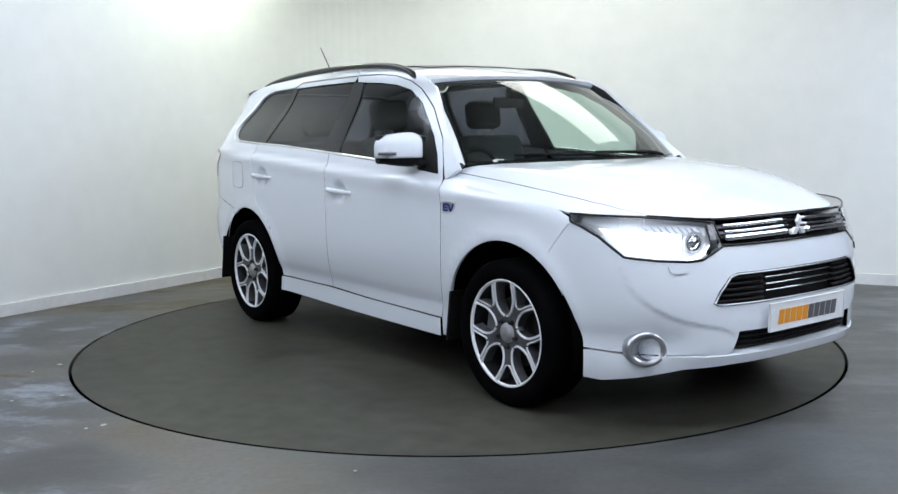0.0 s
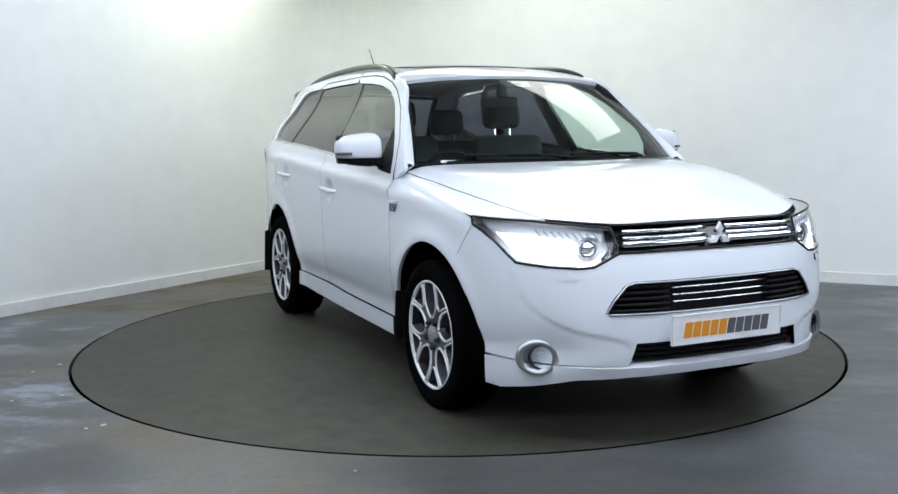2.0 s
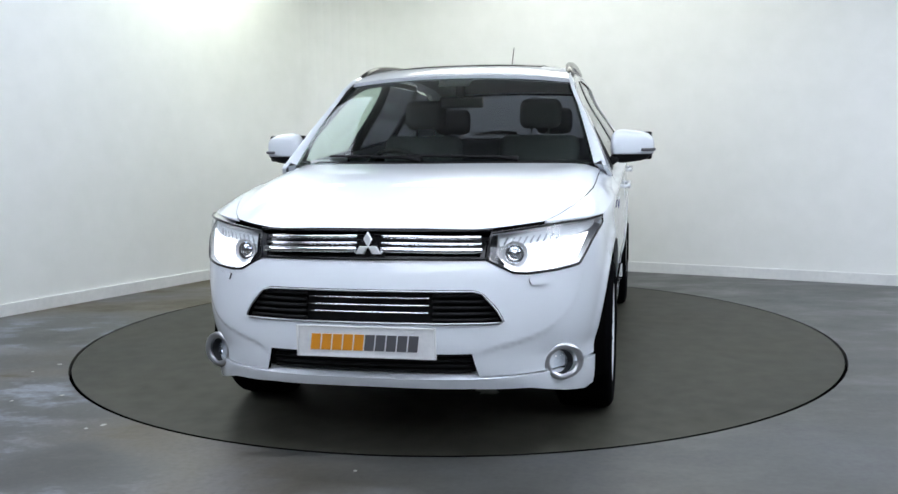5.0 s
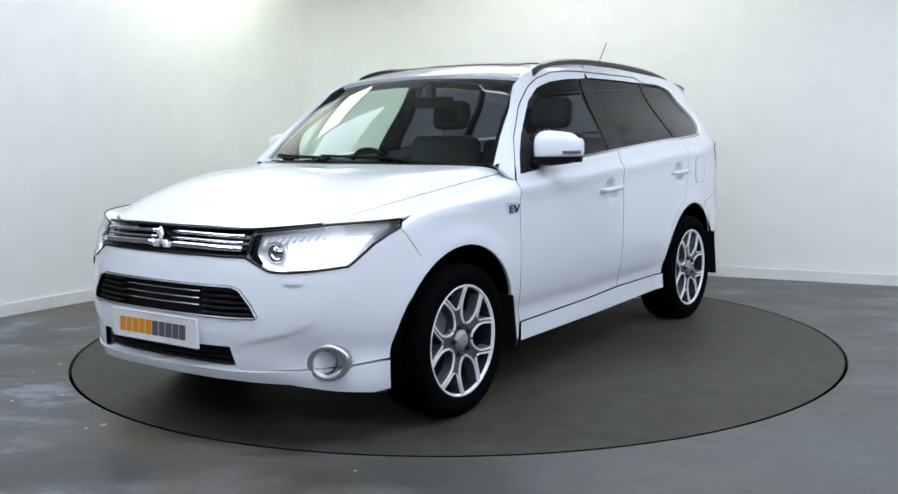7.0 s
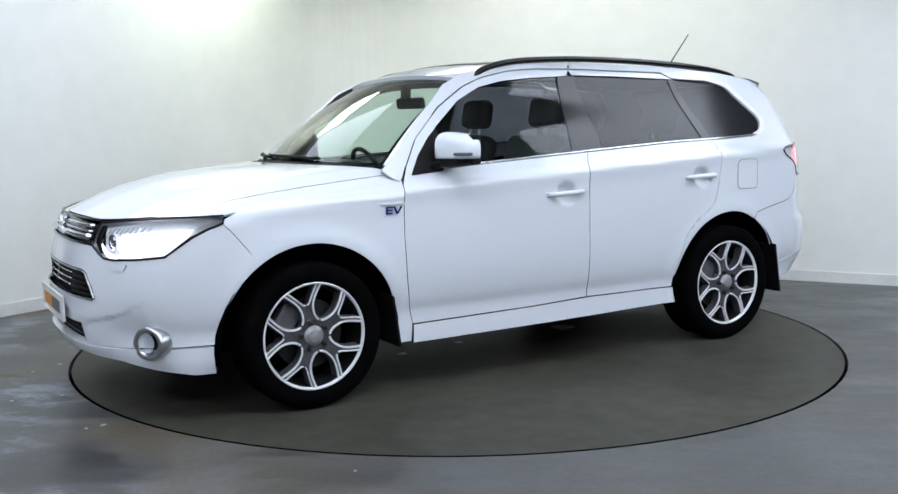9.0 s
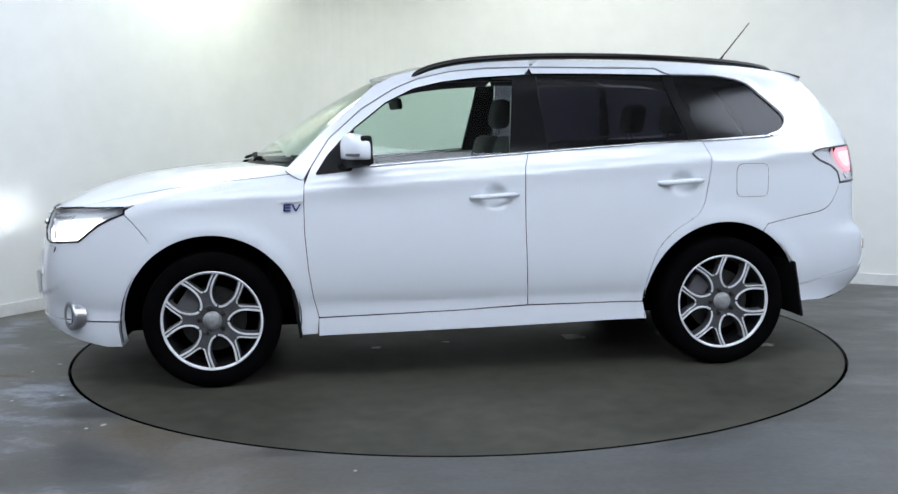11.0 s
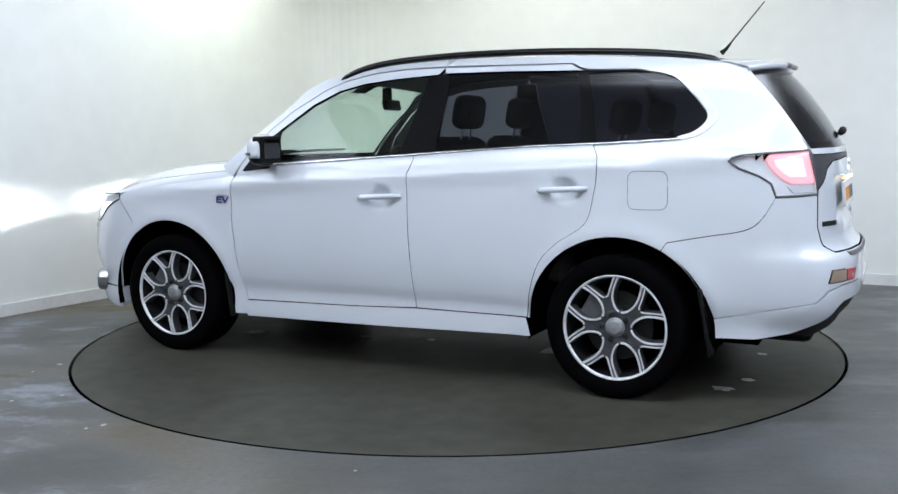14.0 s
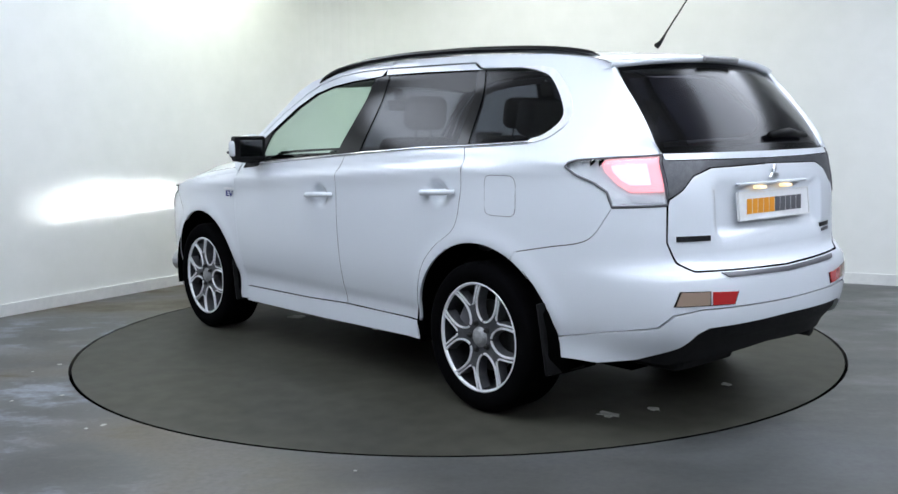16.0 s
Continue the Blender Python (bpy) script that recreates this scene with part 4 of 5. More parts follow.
    part("hub", bm, SPOKEGREY, base, smooth=True)
    bm = bmesh.new()
    lathe(bm, [(.050, -.02), (.046, .002), (.040, .006), (.036, .008), (.034, .013), (.026, .016), (.0005, .017)], 40)
    part("hub_cap", bm, HUBGREY, base, smooth=True)
    return base


first = make_wheel()
first.parent = car
first.matrix_basis = pose(1.335, .868, .342, 0, -4, 0)
for x, y, rz, ry in ((-1.335, .862, 0, 0), (1.335, -.868, 180, 22), (-1.335, -.862, 180, 50)):
    copy_thing(first, pose(x, y, .342, 0, 0, rz) @ pose(0, 0, 0, 0, ry, 0))

# mud flaps behind the wheels
for x, z0, z1, lean in ((.915, .235, .49, 8), (-1.752, .245, .55, 10)):
    for sgn in (1, -1):
        bm = bmesh.new()
        box(bm, (x, sgn * .775, (z0 + z1) / 2), (.016, .235, z1 - z0), pose(0, 0, 0, 0, lean, 0), .006)
        part("mud_flap", bm, BLACK, car)


# ---------------------------------------------------------------- handles, mirrors, rails
for x0, x1, z0, z1 in ((.03, -.218, .930, .942), (-.962, -1.204, .982, .994)):
    for sgn in (1, -1):
        bm = bmesh.new()
        pts, rad = [], []
        for i in range(15):
            u = i / 14
            x, z = x0 + (x1 - x0) * u, z0 + (z1 - z0) * u
            base = float(np.interp(x, [-1.4, 0, .3], [.885, .897, .897]))
            lift = .028 * min(1, 6 * u * (1 - u) * 1.2 + .25) - .008 * (1 - step(0, .15, u)) - .004 * step(.85, 1, u)
            pts.append((x, sgn * (base + lift), z))
            rad.append(.0135 if 1 < i < 13 else .010)
        tube(bm, pts, rad, 10, flat=1.05)
        part("door_handle", bm, PAINT, car, smooth=True)

for sgn in (1, -1):
    def shell(zlo, zhi, grow=1.0):
        """A rounded mirror housing, cut to a range of heights."""
        bm = bmesh.new()
        rows = []
        for i in range(17):
            lat = -math.pi / 2 + math.pi * i / 16
            row = []
            for k in range(32):
                lon = 2 * math.pi * k / 32

                def se(c, e):
                    return math.copysign(abs(c) ** e, c)
                cx = se(math.cos(lat), .55) * se(math.cos(lon), .6)
                cy = se(math.cos(lat), .55) * se(math.sin(lon), .55)
                cz = se(math.sin(lat), .65)
                x, y, z = .072 * cx, .112 * cy, .084 * cz
                if cx < 0:
                    x *= .45
                z *= 1 - .16 * cy
                x -= (y + .1) * .30 - .02
                z = max(zlo, min(zhi, z))
                row.append(bm.verts.new((.60 + x * grow, sgn * (.955 + y * grow), 1.175 + z * grow)))
            rows.append(row)
        for a, b in zip(rows, rows[1:]):
            for k in range(32):
                f = (a[k], a[(k + 1) % 32], b[(k + 1) % 32], b[k])
                bm.faces.new(f if sgn > 0 else f[::-1])
        bmesh.ops.remove_doubles(bm, verts=bm.verts, dist=1e-5)
        return bm
    cap = part("door_mirror", shell(-.040, .2), PAINT, car, smooth=True)
    part("mirror_base", shell(-.2, -.041, .97), BLACK, cap, "black lower shell", smooth=True)
    bm = bmesh.new()
    tube(bm, [(.66, sgn * .835, 1.095), (.64, sgn * .875, 1.115), (.615, sgn * .925, 1.13)], [.04, .032, .03], 10, flat=.6)
    part("mirror_arm", bm, BLACK, cap, smooth=True)
    bm = bmesh.new()
    box(bm, (.562, sgn * .953, 1.178), (.055, .205, .145), pose(0, 0, 0, 0, 0, 3 * sgn), .012)
    part("mirror_frame", bm, BLACK, cap, "black frame round the glass")
    bm = bmesh.new()
    box(bm, (.532, sgn * .950, 1.180), (.004, .150, .100), pose(0, 0, 0, 0, 0, 3 * sgn), .0015)
    part("mirror_glass", bm, MIRROR, cap)
    bm = bmesh.new()
    pts = []
    for i in range(9):
        a = radians(12 + 62 * i / 8)
        pts.append((.60 + .078 * math.cos(a) ** .6 - (.118 * math.sin(a) ** .55 + .1) * .30 + .02, sgn * (.955 + .116 * math.sin(a) ** .55), 1.158))
    tube(bm, pts, .008, 6)
    part("mirror_indicator", bm, GREYINK, cap, smooth=True)

RAIL = [(.31, 1.543), (.24, 1.585), (.14, 1.618), (0, 1.642), (-.2, 1.657), (-.47, 1.666), (-.8, 1.664), (-1.06, 1.656), (-1.35, 1.640), (-1.55, 1.620), (-1.68, 1.598), (-1.74, 1.578)]
for sgn in (1, -1):
    line = spline(RAIL, 60)
    pts, low = [], []
    for x, z in line:
        y = float(np.interp(x, [-1.75, -1.2, -.4, .0, .2, .31], [.522, .548, .566, .578, .598, .614]))
        pts.append((x, sgn * y, z - .008))
    bm = bmesh.new()
    n = len(pts)
    rad = [.021 * min(1.0, .55 + 6 * min(i, n - 1 - i) / n) for i in range(n)]
    tube(bm, pts, rad, 10, flat=.85)
    part("roof_rail", bm, GLOSSBLACK, car, "black arched roof rail", smooth=True)

# sunroof glass, aerial
sh = Sheet().panel(rounded([(-.74, .13), (.74, .13), (.74, .44), (-.74, .44)], .05), roof_fast, grid=.08, lip=.004, out=.004)
sh.make("sunroof", GLOSSBLACK, car, "dark sunroof glass")
bm = bmesh.new()
tube(bm, [(-1.635, 0, 1.648), (-1.66, 0, 1.668), (-1.685, 0, 1.70)], [.015, .009, .005], 10)
base = part("aerial", bm, BLACK, car, smooth=True)
bm = bmesh.new()
tube(bm, [(-1.68, 0, 1.695), (-1.845, 0, 1.895)], [.0042, .0028], 6)
part("aerial_rod", bm, BLACK, base)

# ---------------------------------------------------------------- lamps
HEAD_SZ = [to_sz(q) for q in HEAD]


def shrink(poly, k, c=None):
    c = c or (sum(p[0] for p in poly) / len(poly), sum(p[1] for p in poly) / len(poly))
    return [(c[0] + (p[0] - c[0]) * k, c[1] + (p[1] - c[1]) * k) for p in poly]


SLOT = (on_end(.630, .80, False), on_end(.745, .80, False))


def slotted(poly, out, lip, mir):
    """A panel of the lamp with a slot left open for the dipped beam."""
    sh = Sheet()
    mid = clip(clip(poly, 1, .786, True), 1, .812, False)
    for piece in (clip(poly, 1, .812, True), clip(poly, 1, .786, False), clip(mid, 0, SLOT[0], False), clip(mid, 0, SLOT[1], True)):
        if len(piece) > 2 and abs(area(piece)) > 1e-6:
            sh.panel(piece, out=out, lip=lip, mirror=mir)
    return sh


for sgn in (1, -1):
    mir = sgn < 0
    lamp = slotted(HEAD_SZ, -.055, 0, mir).make("headlamp", CHROMESOFT, car, "lit headlamp behind a clear lens")
    # sides of the housing
    bm = bmesh.new()
    tops = [skin(*q) + skin_normal(*q) * .001 for q in dense(HEAD_SZ)]
    lows = [skin(*q) - skin_normal(*q) * .056 for q in dense(HEAD_SZ)]
    if mir:
        tops, lows = mirrored(tops), mirrored(lows)
    a, b = [bm.verts.new(p) for p in tops], [bm.verts.new(p) for p in lows]
    for i in range(len(a)):
        bm.faces.new((a[i], a[(i + 1) % len(a)], b[(i + 1) % len(a)], b[i]))
    part("housing_side", bm, SILVER, lamp)
    bm = bmesh.new()
    edge = [skin(*q) + skin_normal(*q) * .0005 for q in dense(HEAD_SZ)]
    tube(bm, mirrored(edge) if mir else edge, .0052, 6, closed=True)
    part("lens_edge", bm, GLOSSBLACK, lamp, smooth=True)
    # lit main reflector, a ribbed bright band over it and a dark inner end
    poly = [to_sz(q) for q in ((1.86, .862), (1.90, .832), (1.975, .765), ("f", .70, .744), ("f", .64, .742), ("f", .612, .775), ("f", .60, .838), ("f", .70, .850))]
    slotted(poly, -.016, .01, mir).make("reflector", HEADGLOW, lamp)
    band = [to_sz(q) for q in ((1.775, .905), (1.785, .885), (1.85, .870), ("f", .70, .857), ("f", .60, .848), ("f", .50, .835), ("f", .495, .868), ("f", .60, .884), ("f", .72, .897))]
    Sheet().panel(band, out=-.022, lip=.01, mirror=mir).make("upper_reflector", CLEARHOUSE, lamp)
    for k in range(9):
        y = .515 + .024 * k
        bm = bmesh.new()
        pts = skin_line([("f", y, .842 + .04 * (y - .5)), ("f", y + .012, .868 + .055 * (y - .5))], -.02)
        tube(bm, mirrored(pts) if mir else pts, .0035, 5)
        part("reflector_rib", bm, SILVER, lamp, smooth=True)
    bez = [to_sz(q) for q in (("f", .455, .80), ("f", .465, .876), ("f", .488, .878), ("f", .486, .805), ("f", .52, .768), ("f", .51, .755))]
    Sheet().panel(bez, out=-.012, lip=.01, mirror=mir).make("lamp_bezel", GLOSSBLACK, lamp)
    # projector next to the grille in a bright bowl
    c = skin(on_end(.552, .800, False), .800)
    for name, prof, stuff in (("projector_bowl", [(.050, -.016), (.046, -.022), (.040, -.040), (.036, -.05)], CHROMESOFT),
                              ("projector", [(.036, -.022), (.033, -.020), (.030, -.028), (.027, -.024), (.018, -.018), (.0005, -.015)], CHROME)):
        bm = bmesh.new()
        lathe(bm, prof, 28, "x")
        for v in bm.verts:
            v.co = Matrix.Rotation(radians(14 * sgn), 3, "Z") @ v.co + Vector((c.x, sgn * c.y, c.z))
        part(name, bm, stuff, lamp, smooth=True)
    bm = bmesh.new()
    pts = skin_line([("f", .47, .805), ("f", .545, .752), ("f", .60, .738)], -.02)
    tube(bm, mirrored(pts) if mir else pts, .008, 6)
    part("light_guide", bm, DRL, lamp, smooth=True)
    Sheet().panel(HEAD_SZ, out=.002, lip=.002, mirror=mir).make("lens", LENS, lamp).visible_shadow = False
    # dipped-beam source at the end of a shrouded slot
    y0, xb = sgn * .688, 1.932
    bm = bmesh.new()
    ring = [bm.verts.new((xb + .002, y0 + .050 * math.cos(a), .799 + .008 * math.sin(a))) for a in np.linspace(0, 2 * math.pi, 17)[:-1]]
    bm.faces.new(ring)
    part("beam_source", bm, BEAM, lamp)
    bm = bmesh.new()
    back = [(xb, y0 - sgn * .058, .786), (xb, y0 + sgn * .057, .786), (xb, y0 + sgn * .057, .812), (xb, y0 - sgn * .058, .812)]
    front = [skin(*q) - skin_normal(*q) * .017 for q in ((SLOT[0], .786), (SLOT[1], .786), (SLOT[1], .812), (SLOT[0], .812))]
    a, b = [bm.verts.new(q) for q in back], [bm.verts.new(q) for q in (mirrored(front) if mir else front)]
    for k in range(4):
        bm.faces.new((a[k], a[(k + 1) % 4], b[(k + 1) % 4], b[k]))
    bm.faces.new(a)
    part("beam_shroud", bm, HEADGLOW, lamp)

# fog lamps in round bezels
for sgn in (1, -1):
    m = pose(2.052, sgn * .712, .368, 0, -3, sgn * 30)
    bm = bmesh.new()
    lathe(bm, [(.072, -.050), (.073, .0), (.069, .011), (.058, .012), (.048, .004)], 40, "x")
    for v in bm.verts:
        v.co.y = v.co.y * 1.22 + sgn * .012
    ob = part("fog_lamp", bm, SILVER, car, "round fog lamp in a satin silver bezel", smooth=True)
    ob.matrix_basis = m
    bm = bmesh.new()
    lathe(bm, [(.037, -.030), (.036, -.012), (.030, -.006), (.0005, -.003)], 30, "x")
    part("lens", bm, LENS, ob, smooth=True)
    bm = bmesh.new()
    lathe(bm, [(.049, .007), (.042, -.012), (.037, -.03), (.036, -.05)], 40, "x")
    for v in bm.verts:
        v.co.y *= 1.06
    part("lamp_cup", bm, ALLOYDARK, ob, smooth=True)
    bm = bmesh.new()
    lathe(bm, [(.038, -.026), (.026, -.04), (.012, -.045), (.011, -.03), (.0005, -.028)], 30, "x")
    part("reflector", bm, CHROME, ob, smooth=True)
    # headlamp washer cover
    cover = rounded([(on_end(.60, .70, False), .712), (on_end(.675, .70, False), .712), (on_end(.665, .70, False), .684), (on_end(.61, .70, False), .684)], .008)
    Sheet().panel(cover, out=.006, lip=.008, mirror=sgn < 0).make("washer_cover", PAINT, car)

# tail lamps
LAMP_SZ = [to_sz(q) for q in LAMP_R]
RED_SZ = [to_sz(q) for q in (("r", .638, 1.022), (-2.09, 1.020), (-2.045, 1.05), (-2.0, 1.10), (-1.985, 1.142), (-2.04, 1.150), ("r", .635, 1.155))]
REV_SZ = [to_sz(q) for q in (("r", .645, 1.008), ("r", .645, .978), (-2.10, .978), (-2.075, 1.008))]
for sgn in (1, -1):
    mir = sgn < 0
    lamp = Sheet().panel(LAMP_SZ, out=-.014, lip=0, mirror=mir).make("tail_lamp", CLEARHOUSE, car, "clear and red tail lamp, lit")
    bm = bmesh.new()
    rim = dense(LAMP_SZ)
    tops, lows = [skin(*q) - skin_normal(*q) * .002 for q in rim], [skin(*q) - skin_normal(*q) * .018 for q in rim]
    a, b = [[bm.verts.new(p) for p in (mirrored(r) if mir else r)] for r in (tops, lows)]
    for i in range(len(a)):
        bm.faces.new((a[i], a[(i + 1) % len(a)], b[(i + 1) % len(a)], b[i]))
    part("housing_side", bm, CLEARHOUSE, lamp)
    Sheet().panel(RED_SZ, out=-.006, lip=.006, mirror=mir).make("red_lamp", TAILGLOW, lamp, "glowing red light")
    Sheet().panel(shrink(RED_SZ, .62), out=-.003, lip=.003, mirror=mir).make("inner_light", TAILCORE, lamp)
    Sheet().panel(REV_SZ, out=-.006, lip=.006, mirror=mir).make("reversing_lamp", CHROMESOFT, lamp)
    bm = bmesh.new()
    edge = [skin(*q) for q in dense(LAMP_SZ)]
    tube(bm, mirrored(edge) if mir else edge, .0055, 6, closed=True)
    part("lens_edge", bm, GREYINK, lamp, smooth=True)
    Sheet().panel(LAMP_SZ, out=.003, lip=.003, mirror=mir).make("lens", LENS, lamp).visible_shadow = False
    # reflectors in the rear bumper
    f1 = [to_sz(q) for q in (("r", .662, .572), ("r", .64, .632), ("r", .50, .624), ("r", .50, .566))]
    f2 = [to_sz(q) for q in (("r", .50, .566), ("r", .50, .624), ("r", .352, .614), ("r", .375, .560))]
    refl = Sheet().panel(shrink(f1 + f2[2:], 1.0), out=.001, lip=.003, mirror=mir).make("bumper_lamp", GLOSSBLACK, car, "bumper reflector, clear and red")
    Sheet().panel(shrink(f1, .9), out=.005, lip=.004, mirror=mir).make("clear_lens", AMBERLENS, refl)
    Sheet().panel(shrink(f2, .9), out=.005, lip=.004, mirror=mir).make("red_lens", REFLECTOR, refl)


# ---------------------------------------------------------------- plates, badges
def plate(name, m):
    """A show plate with plain orange and grey bars in place of its lettering; it looks along +x."""
    bm = bmesh.new()
    box(bm, (0, 0, 0), (.012, .535, .118), None, .004)
    ob = part(name, bm, PLATE, car, "white plate with orange and grey bars")
    ob.matrix_basis = m
    for k in range(10):
        bm = bmesh.new()
        y = .0425 * k - .195
        prism(bm, [(-.0235, -.031), (.0135, -.031), (.0215, .031), (-.0155, .031)], 0, .002)
        for v in bm.verts:
            v.co = Vector((.0055 + v.co.z, y + v.co.x, v.co.y - .002))
        bmesh.ops.recalc_face_normals(bm, faces=bm.faces)
        part("letter_bar", bm, AMBER if k < 5 else GREYINK, ob)
    bm = bmesh.new()
    for dy, dz, ly, lz in ((0, .057, .545, .006), (0, -.057, .545, .006), (.27, 0, .006, .12), (-.27, 0, .006, .12)):
        box(bm, (.002, dy, dz), (.012, ly, lz))
    part("plate_frame", bm, SKIRT, ob)
    return ob


plate("front_plate", pose(2.312, 0, .480, 0, 2, 0))
plate("rear_plate", pose(-2.268, 0, .942, 0, 0, 180) @ pose(0, 0, 0, 0, -6, 0))
for sgn in (1, -1):
    bm = bmesh.new()
    box(bm, (-2.262, sgn * .10, 1.017), (.035, .05, .012), None, .003)
    part("plate_lamp", bm, PLATEGLOW, car)
bm = bmesh.new()
box(bm, (-2.258, 0, 1.034), (.022, .52, .013), None, .005)
part("plate_hood", bm, PAINT, car)
bm = bmesh.new()
for dy, dz, a in ((0, .017, 0), (-.0165, -.0105, 120), (.0165, -.0105, -120)):
    mm = Matrix.Rotation(radians(a), 4, "X")
    pts = [mm @ Vector((0, 0, .02)), mm @ Vector((0, .0115, 0)), mm @ Vector((0, 0, -.02)), mm @ Vector((0, -.0115, 0))]
    lo = [bm.verts.new(p + Vector((-2.262, dy, 1.075 + dz))) for p in pts]
    hi = [bm.verts.new(p * .8 + Vector((-2.272, dy, 1.075 + dz))) for p in pts]
    for i in range(4):
        bm.faces.new((lo[i], lo[(i + 1) % 4], hi[(i + 1) % 4], hi[i]))
    bm.faces.new(hi)
bmesh.ops.recalc_face_normals(bm, faces=bm.faces)
part("rear_emblem", bm, SILVER, car)


def bar_on_skin(name, poly, material, mirror=False, out=.003):
    return Sheet().panel([to_sz(q) for q in poly], out=out, lip=out, mirror=mirror, grid=.05).make(name, material, car)


bar_on_skin("name_badge", [("r", .60, .842), ("r", .435, .838), ("r", .435, .816), ("r", .60, .820)], ALLOYDARK)
bar_on_skin("name_badge", [("r", .52, .832), ("r", .40, .830), ("r", .40, .812), ("r", .52, .814)], ALLOYDARK, True)
bar_on_skin("name_badge", [("r", .52, .806), ("r", .42, .804), ("r", .42, .790), ("r", .52, .792)], GREYINK, True)


def glyph(name, strokes, x, z, y, sgn, material):
    """A raised letter on the wing out of straight strokes (in letter heights)."""
    bm = bmesh.new()
    h = .029
    for (x0, z0), (x1, z1), t in strokes:
        d = Vector((x1 - x0, 0, z1 - z0))
        d.normalize()
        s = Vector((-d.z, 0, d.x)) * t / 2
        quad = [Vector((x0, 0, z0)) + s, Vector((x0, 0, z0)) - s, Vector((x1, 0, z1)) - s, Vector((x1, 0, z1)) + s]
        lo = [bm.verts.new((x - sgn * q.x * h, sgn * y, z + q.z * h)) for q in quad]
        hi = [bm.verts.new((x - sgn * q.x * h, sgn * (y + .004), z + q.z * h)) for q in quad]
        for i in range(4):
            bm.faces.new((lo[i], lo[(i + 1) % 4], hi[(i + 1) % 4], hi[i]))
        bm.faces.new(hi)
    bmesh.ops.recalc_face_normals(bm, faces=bm.faces)
    return part(name, bm, material, car)


E_ = [((0, 0), (1.15, 0), .26), ((0.05, .5), (1.15, .5), .22), ((.1, 1), (1.25, 1), .26), ((.06, -.12), (.16, 1.12), .26)]
V_ = [((0, 1.1), (.55, -.1), .3), ((.55, -.1), (1.35, 1.1), .22)]
for sgn in (1, -1):
    x0 = .965 if sgn > 0 else .895
    glyph("badge_letter", E_, x0, .885, .8965, sgn, BLUE)
    glyph("badge_letter", V_, x0 - sgn * .043, .885, .8965, sgn, BLUE)
    bm = bmesh.new()
    box(bm, (.93, sgn * .8985, .930), (.125, .004, .009))
    part("badge_bar", bm, ALLOY, car)

# ---------------------------------------------------------------- scuttle, wipers
bm = bmesh.new()
rows = []
for i in range(25):
    u = -1 + 2 * i / 24
    a = bonnet(u * .87, 0.0)
    c = screen(u * .99, .03)
    rows.append([bm.verts.new(p) for p in (a + Vector((.02, 0, -.022)), a + Vector((-.012, 0, -.016)), c + Vector((.004, 0, .001)))])
for r0, r1 in zip(rows, rows[1:]):
    for k in range(2):
        bm.faces.new((r0[k], r0[k + 1], r1[k + 1], r1[k]))
bmesh.ops.recalc_face_normals(bm, faces=bm.faces)
part("scuttle", bm, BLACK, car, smooth=True)
for u0, u1 in ((.55, -.15), (-.05, -.72)):
    bm = bmesh.new()
    pts = [screen(u0 + (u1 - u0) * k / 10, .045 + .02 * k / 10) + Vector((.008, 0, .010)) for k in range(11)]
    tube(bm, pts, .008, 6)
    tube(bm, [screen(u0, .02) + Vector((.03, 0, .012)), pts[2], pts[6]], .009, 6)
    part("windscreen_wiper", bm, BLACK, car, smooth=True)
bm = bmesh.new()
tube(bm, [backlight(-.05, .14) + Vector((-.02, 0, .005)), backlight(-.30, .16) + Vector((-.03, 0, .008)), backlight(-.62, .13) + Vector((-.02, 0, .005))], [.016, .02, .01], 8)
part("rear_wiper", bm, BLACK, car, smooth=True)
bm = bmesh.new()
box(bm, (.985, -.62, 1.118), (.006, .10, .012), pose(0, 0, 0, 0, -30, 20))
part("screen_sticker", bm, PLATE, car)
# exhaust and tow eye under the tail
bm = bmesh.new()
tube(bm, [(-1.6, -.45, .33), (-2.2, -.45, .32)], .035, 12)
part("exhaust_pipe", bm, BLACK, car, smooth=True)
bm = bmesh.new()
box(bm, (-2.0, .32, .315), (.35, .42, .10), None, .04)
part("rear_silencer", bm, BLACK, car)

# ---------------------------------------------------------------- cabin
Sheet().panel([(-.97, .01), (.97, .01), (.97, .97), (-.97, .97)], roof_fast, grid=.1, lip=0, out=-.035, flip=False).make("headlining", LINER, car)
bm = bmesh.new()
box(bm, (.83, 0, .96), (.50, 1.48, .20), pose(0, 0, 0, 0, -4, 0), .06, 3)
part("dashboard", bm, TRIM, car)
bm = bmesh.new()
box(bm, (.62, -.36, 1.075), (.14, .34, .06), None, .025, 3)
part("instrument_hood", bm, TRIM, car)
bm = bmesh.new()
box(bm, (0, 0, .32), (1.7, 1.5, .05))
part("cabin_floor", bm, TRIM, car)
bm = bmesh.new()
box(bm, (-1.5, 0, .60), (1.2, 1.06, .46), None, .03)
box(bm, (-1.5, 0, .845), (1.2, 1.4, .04), None, .01)
part("boot_floor", bm, TRIM, car)
ring = bmesh.new()
tube(ring, [(0, .18 * math.cos(a), .18 * math.sin(a)) for a in np.linspace(0, 2 * math.pi, 33)[:-1]], .014, 8, closed=True)
tube(ring, [(-.03, -.16, 0), (-.045, 0, 0), (-.03, .16, 0)], .022, 8)
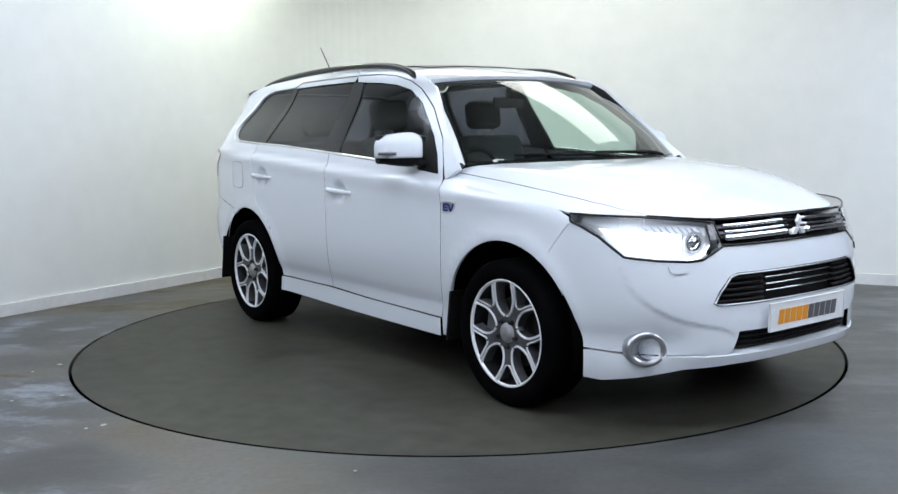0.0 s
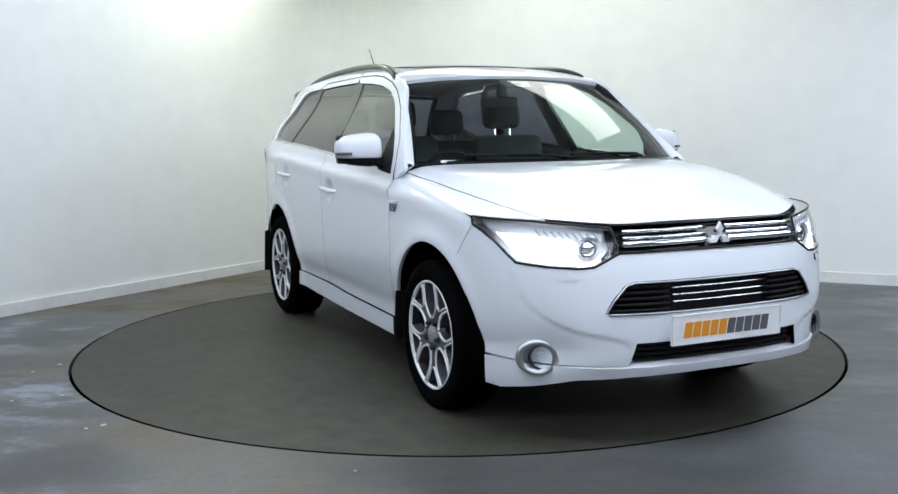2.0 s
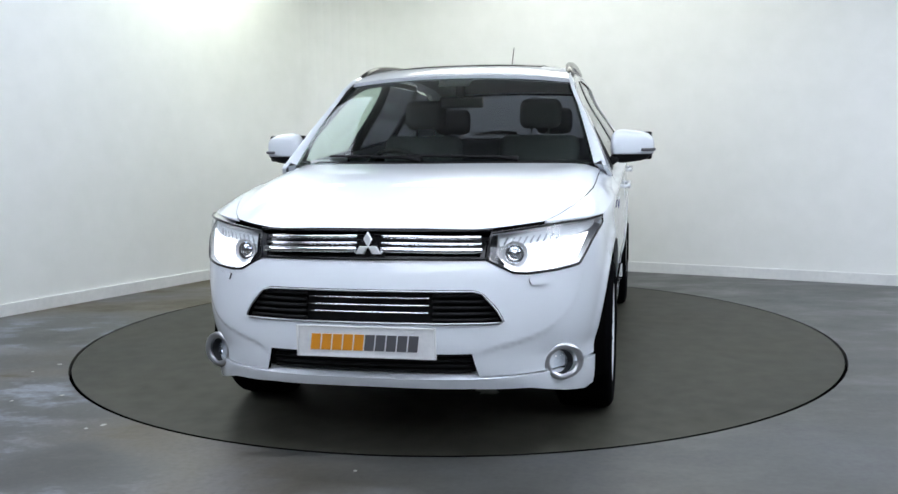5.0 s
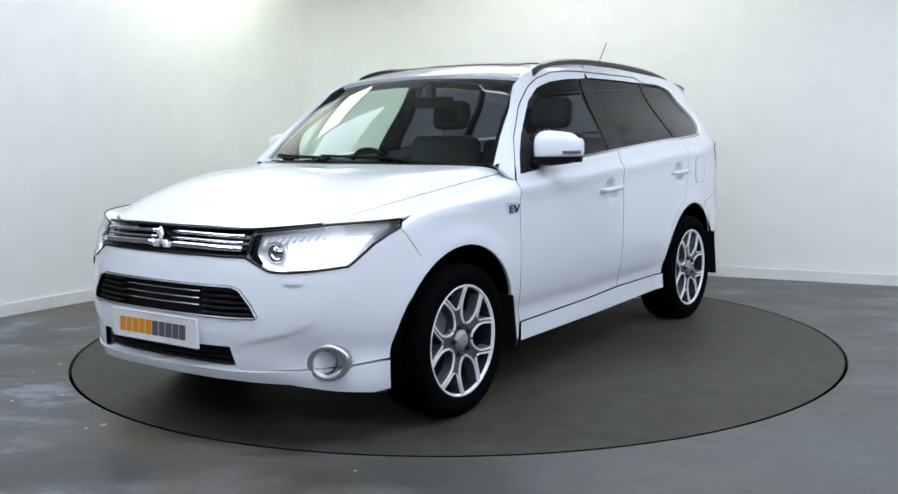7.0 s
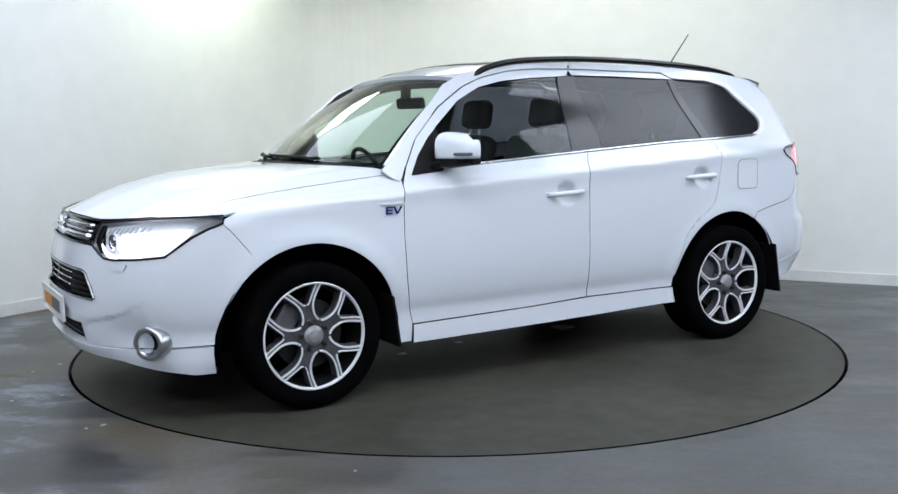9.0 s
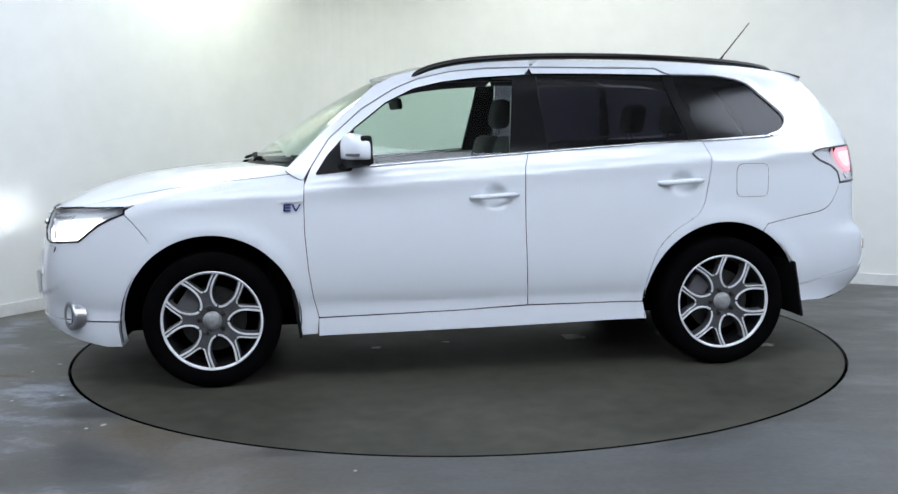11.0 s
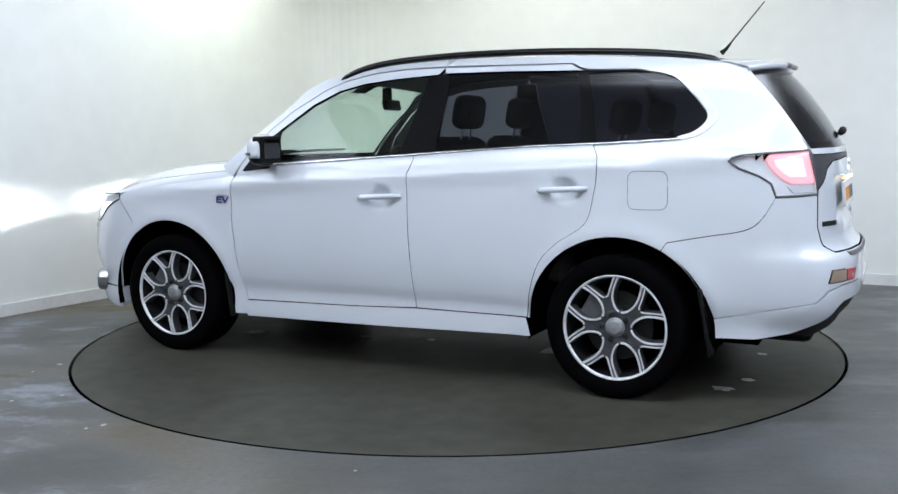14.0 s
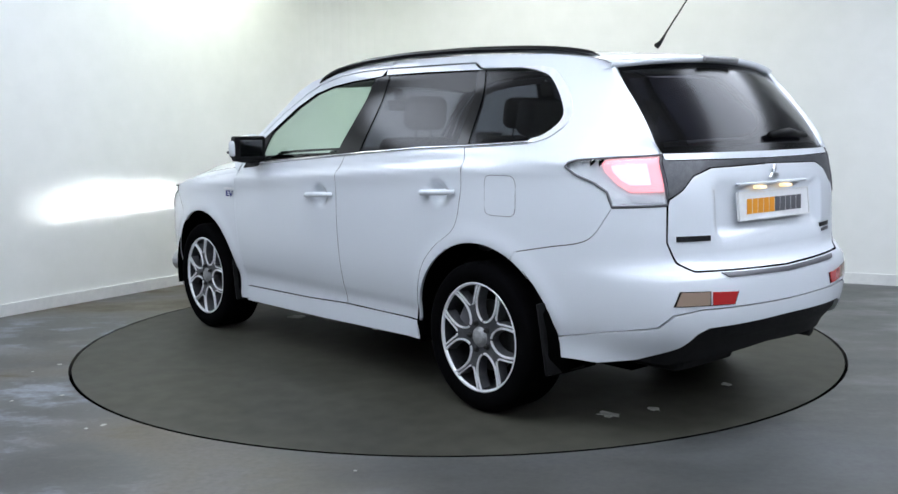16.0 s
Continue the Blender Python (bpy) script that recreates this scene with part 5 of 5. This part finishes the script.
tube(ring, [(-.045, 0, 0), (-.03, 0, -.16)], .02, 8)
wheel_ob = part("steering_wheel", ring, BLACK, car, smooth=True)
wheel_ob.matrix_basis = pose(.42, -.36, 1.0, 0, 24, 0)


def seat(name, x, y, w, back_h):
    bm = bmesh.new()
    box(bm, (x, y, .60), (.52, w, .18), pose(0, 0, 0, 0, -5, 0), .06, 3)
    ob = part(name, bm, FABRIC, car, "dark cloth seat", smooth=True)
    bm = bmesh.new()
    box(bm, (x - .34, y, .68 + back_h / 2), (.15, w, back_h), pose(0, 0, 0, 0, -16, 0), .06, 3)
    part("seat_back", bm, FABRIC, ob, smooth=True)
    hx, hz = x - .34 - .30 * (back_h + .20) * .5 - .01, .68 + back_h + .10
    for yy in ((y,) if w < .7 else (y - .37, y + .37)):
        bm = bmesh.new()
        box(bm, (hx, yy, hz + .025), (.11, .26, .185), pose(0, 0, 0, 0, -10, 0), .05, 4)
        part("head_restraint", bm, FABRIC, ob, smooth=True)
        for d in (.055, -.055):
            bm = bmesh.new()
            tube(bm, [(hx + .01, yy + d, hz - .03), (hx + .03, yy + d, hz - .14)], .006, 6)
            part("restraint_post", bm, CHROME, ob)
    return ob


seat("front_seat", .10, .37, .50, .56)
seat("front_seat", .10, -.37, .50, .56)
seat("rear_bench", -.78, 0, 1.28, .52)
bm = bmesh.new()
box(bm, (.33, 0, 1.425), (.03, .25, .065), pose(0, 0, 0, 0, 10, 8), .015, 3)
part("rear_view_mirror", bm, BLACK, car)
bm = bmesh.new()
box(bm, (.36, 0, 1.49), (.05, .05, .08), None, .012)
part("sensor_housing", bm, BLACK, car)

# worn white flecks on the turntable's paint
rng = random.Random(5)
for x, y, r in ((.48, .12, .030), (.06, .05, .026), (-.73, .05, .075), (-1.85, .27, .035), (-1.77, .48, .05), (1.2, .28, .06), (-1.83, -.34, .03)):
    bm = bmesh.new()
    ring = []
    for k in range(14):
        a = 2 * math.pi * k / 14
        q = r * rng.uniform(.55, 1.1)
        ring.append((x + OFF[0] + q * math.cos(a) * 1.2, y + OFF[1] + q * math.sin(a)))
    prism(bm, ring, -.001, .0015)
    part("paint_chip", bm, CHIP, turntable, "pale worn patch in the floor paint")


# small flecks round the turntable: bare concrete in front, painted headlamp glints west
for x, y, r in ((-.39, -2.396, .010), (-2.217, -.637, .016), (-1.948, -1.283, .014), (-1.565, -1.782, .018), (-1.623, -1.829, .011), (-2.154, -1.376, .012), (-2.30, -.80, .010)):
    bm = bmesh.new()
    prism(bm, [(x + r * rng.uniform(.5, 1.1) * math.cos(k * .7), y + r * rng.uniform(.5, 1.1) * math.sin(k * .7)) for k in range(9)], -.001, .0015)
    part("floor_fleck", bm, CHIP, floor_ob)


# ---------------------------------------------------------------- what moves
def motions():
    walk(turntable, [(t, pose(0, 0, 0, 0, 0, a)) for t, a in TURN])
    walk(car, [(t, pose(0, 0, 0, 0, 0, a) @ pose(OFF[0], OFF[1], 0)) for t, a in TURN])


motions()
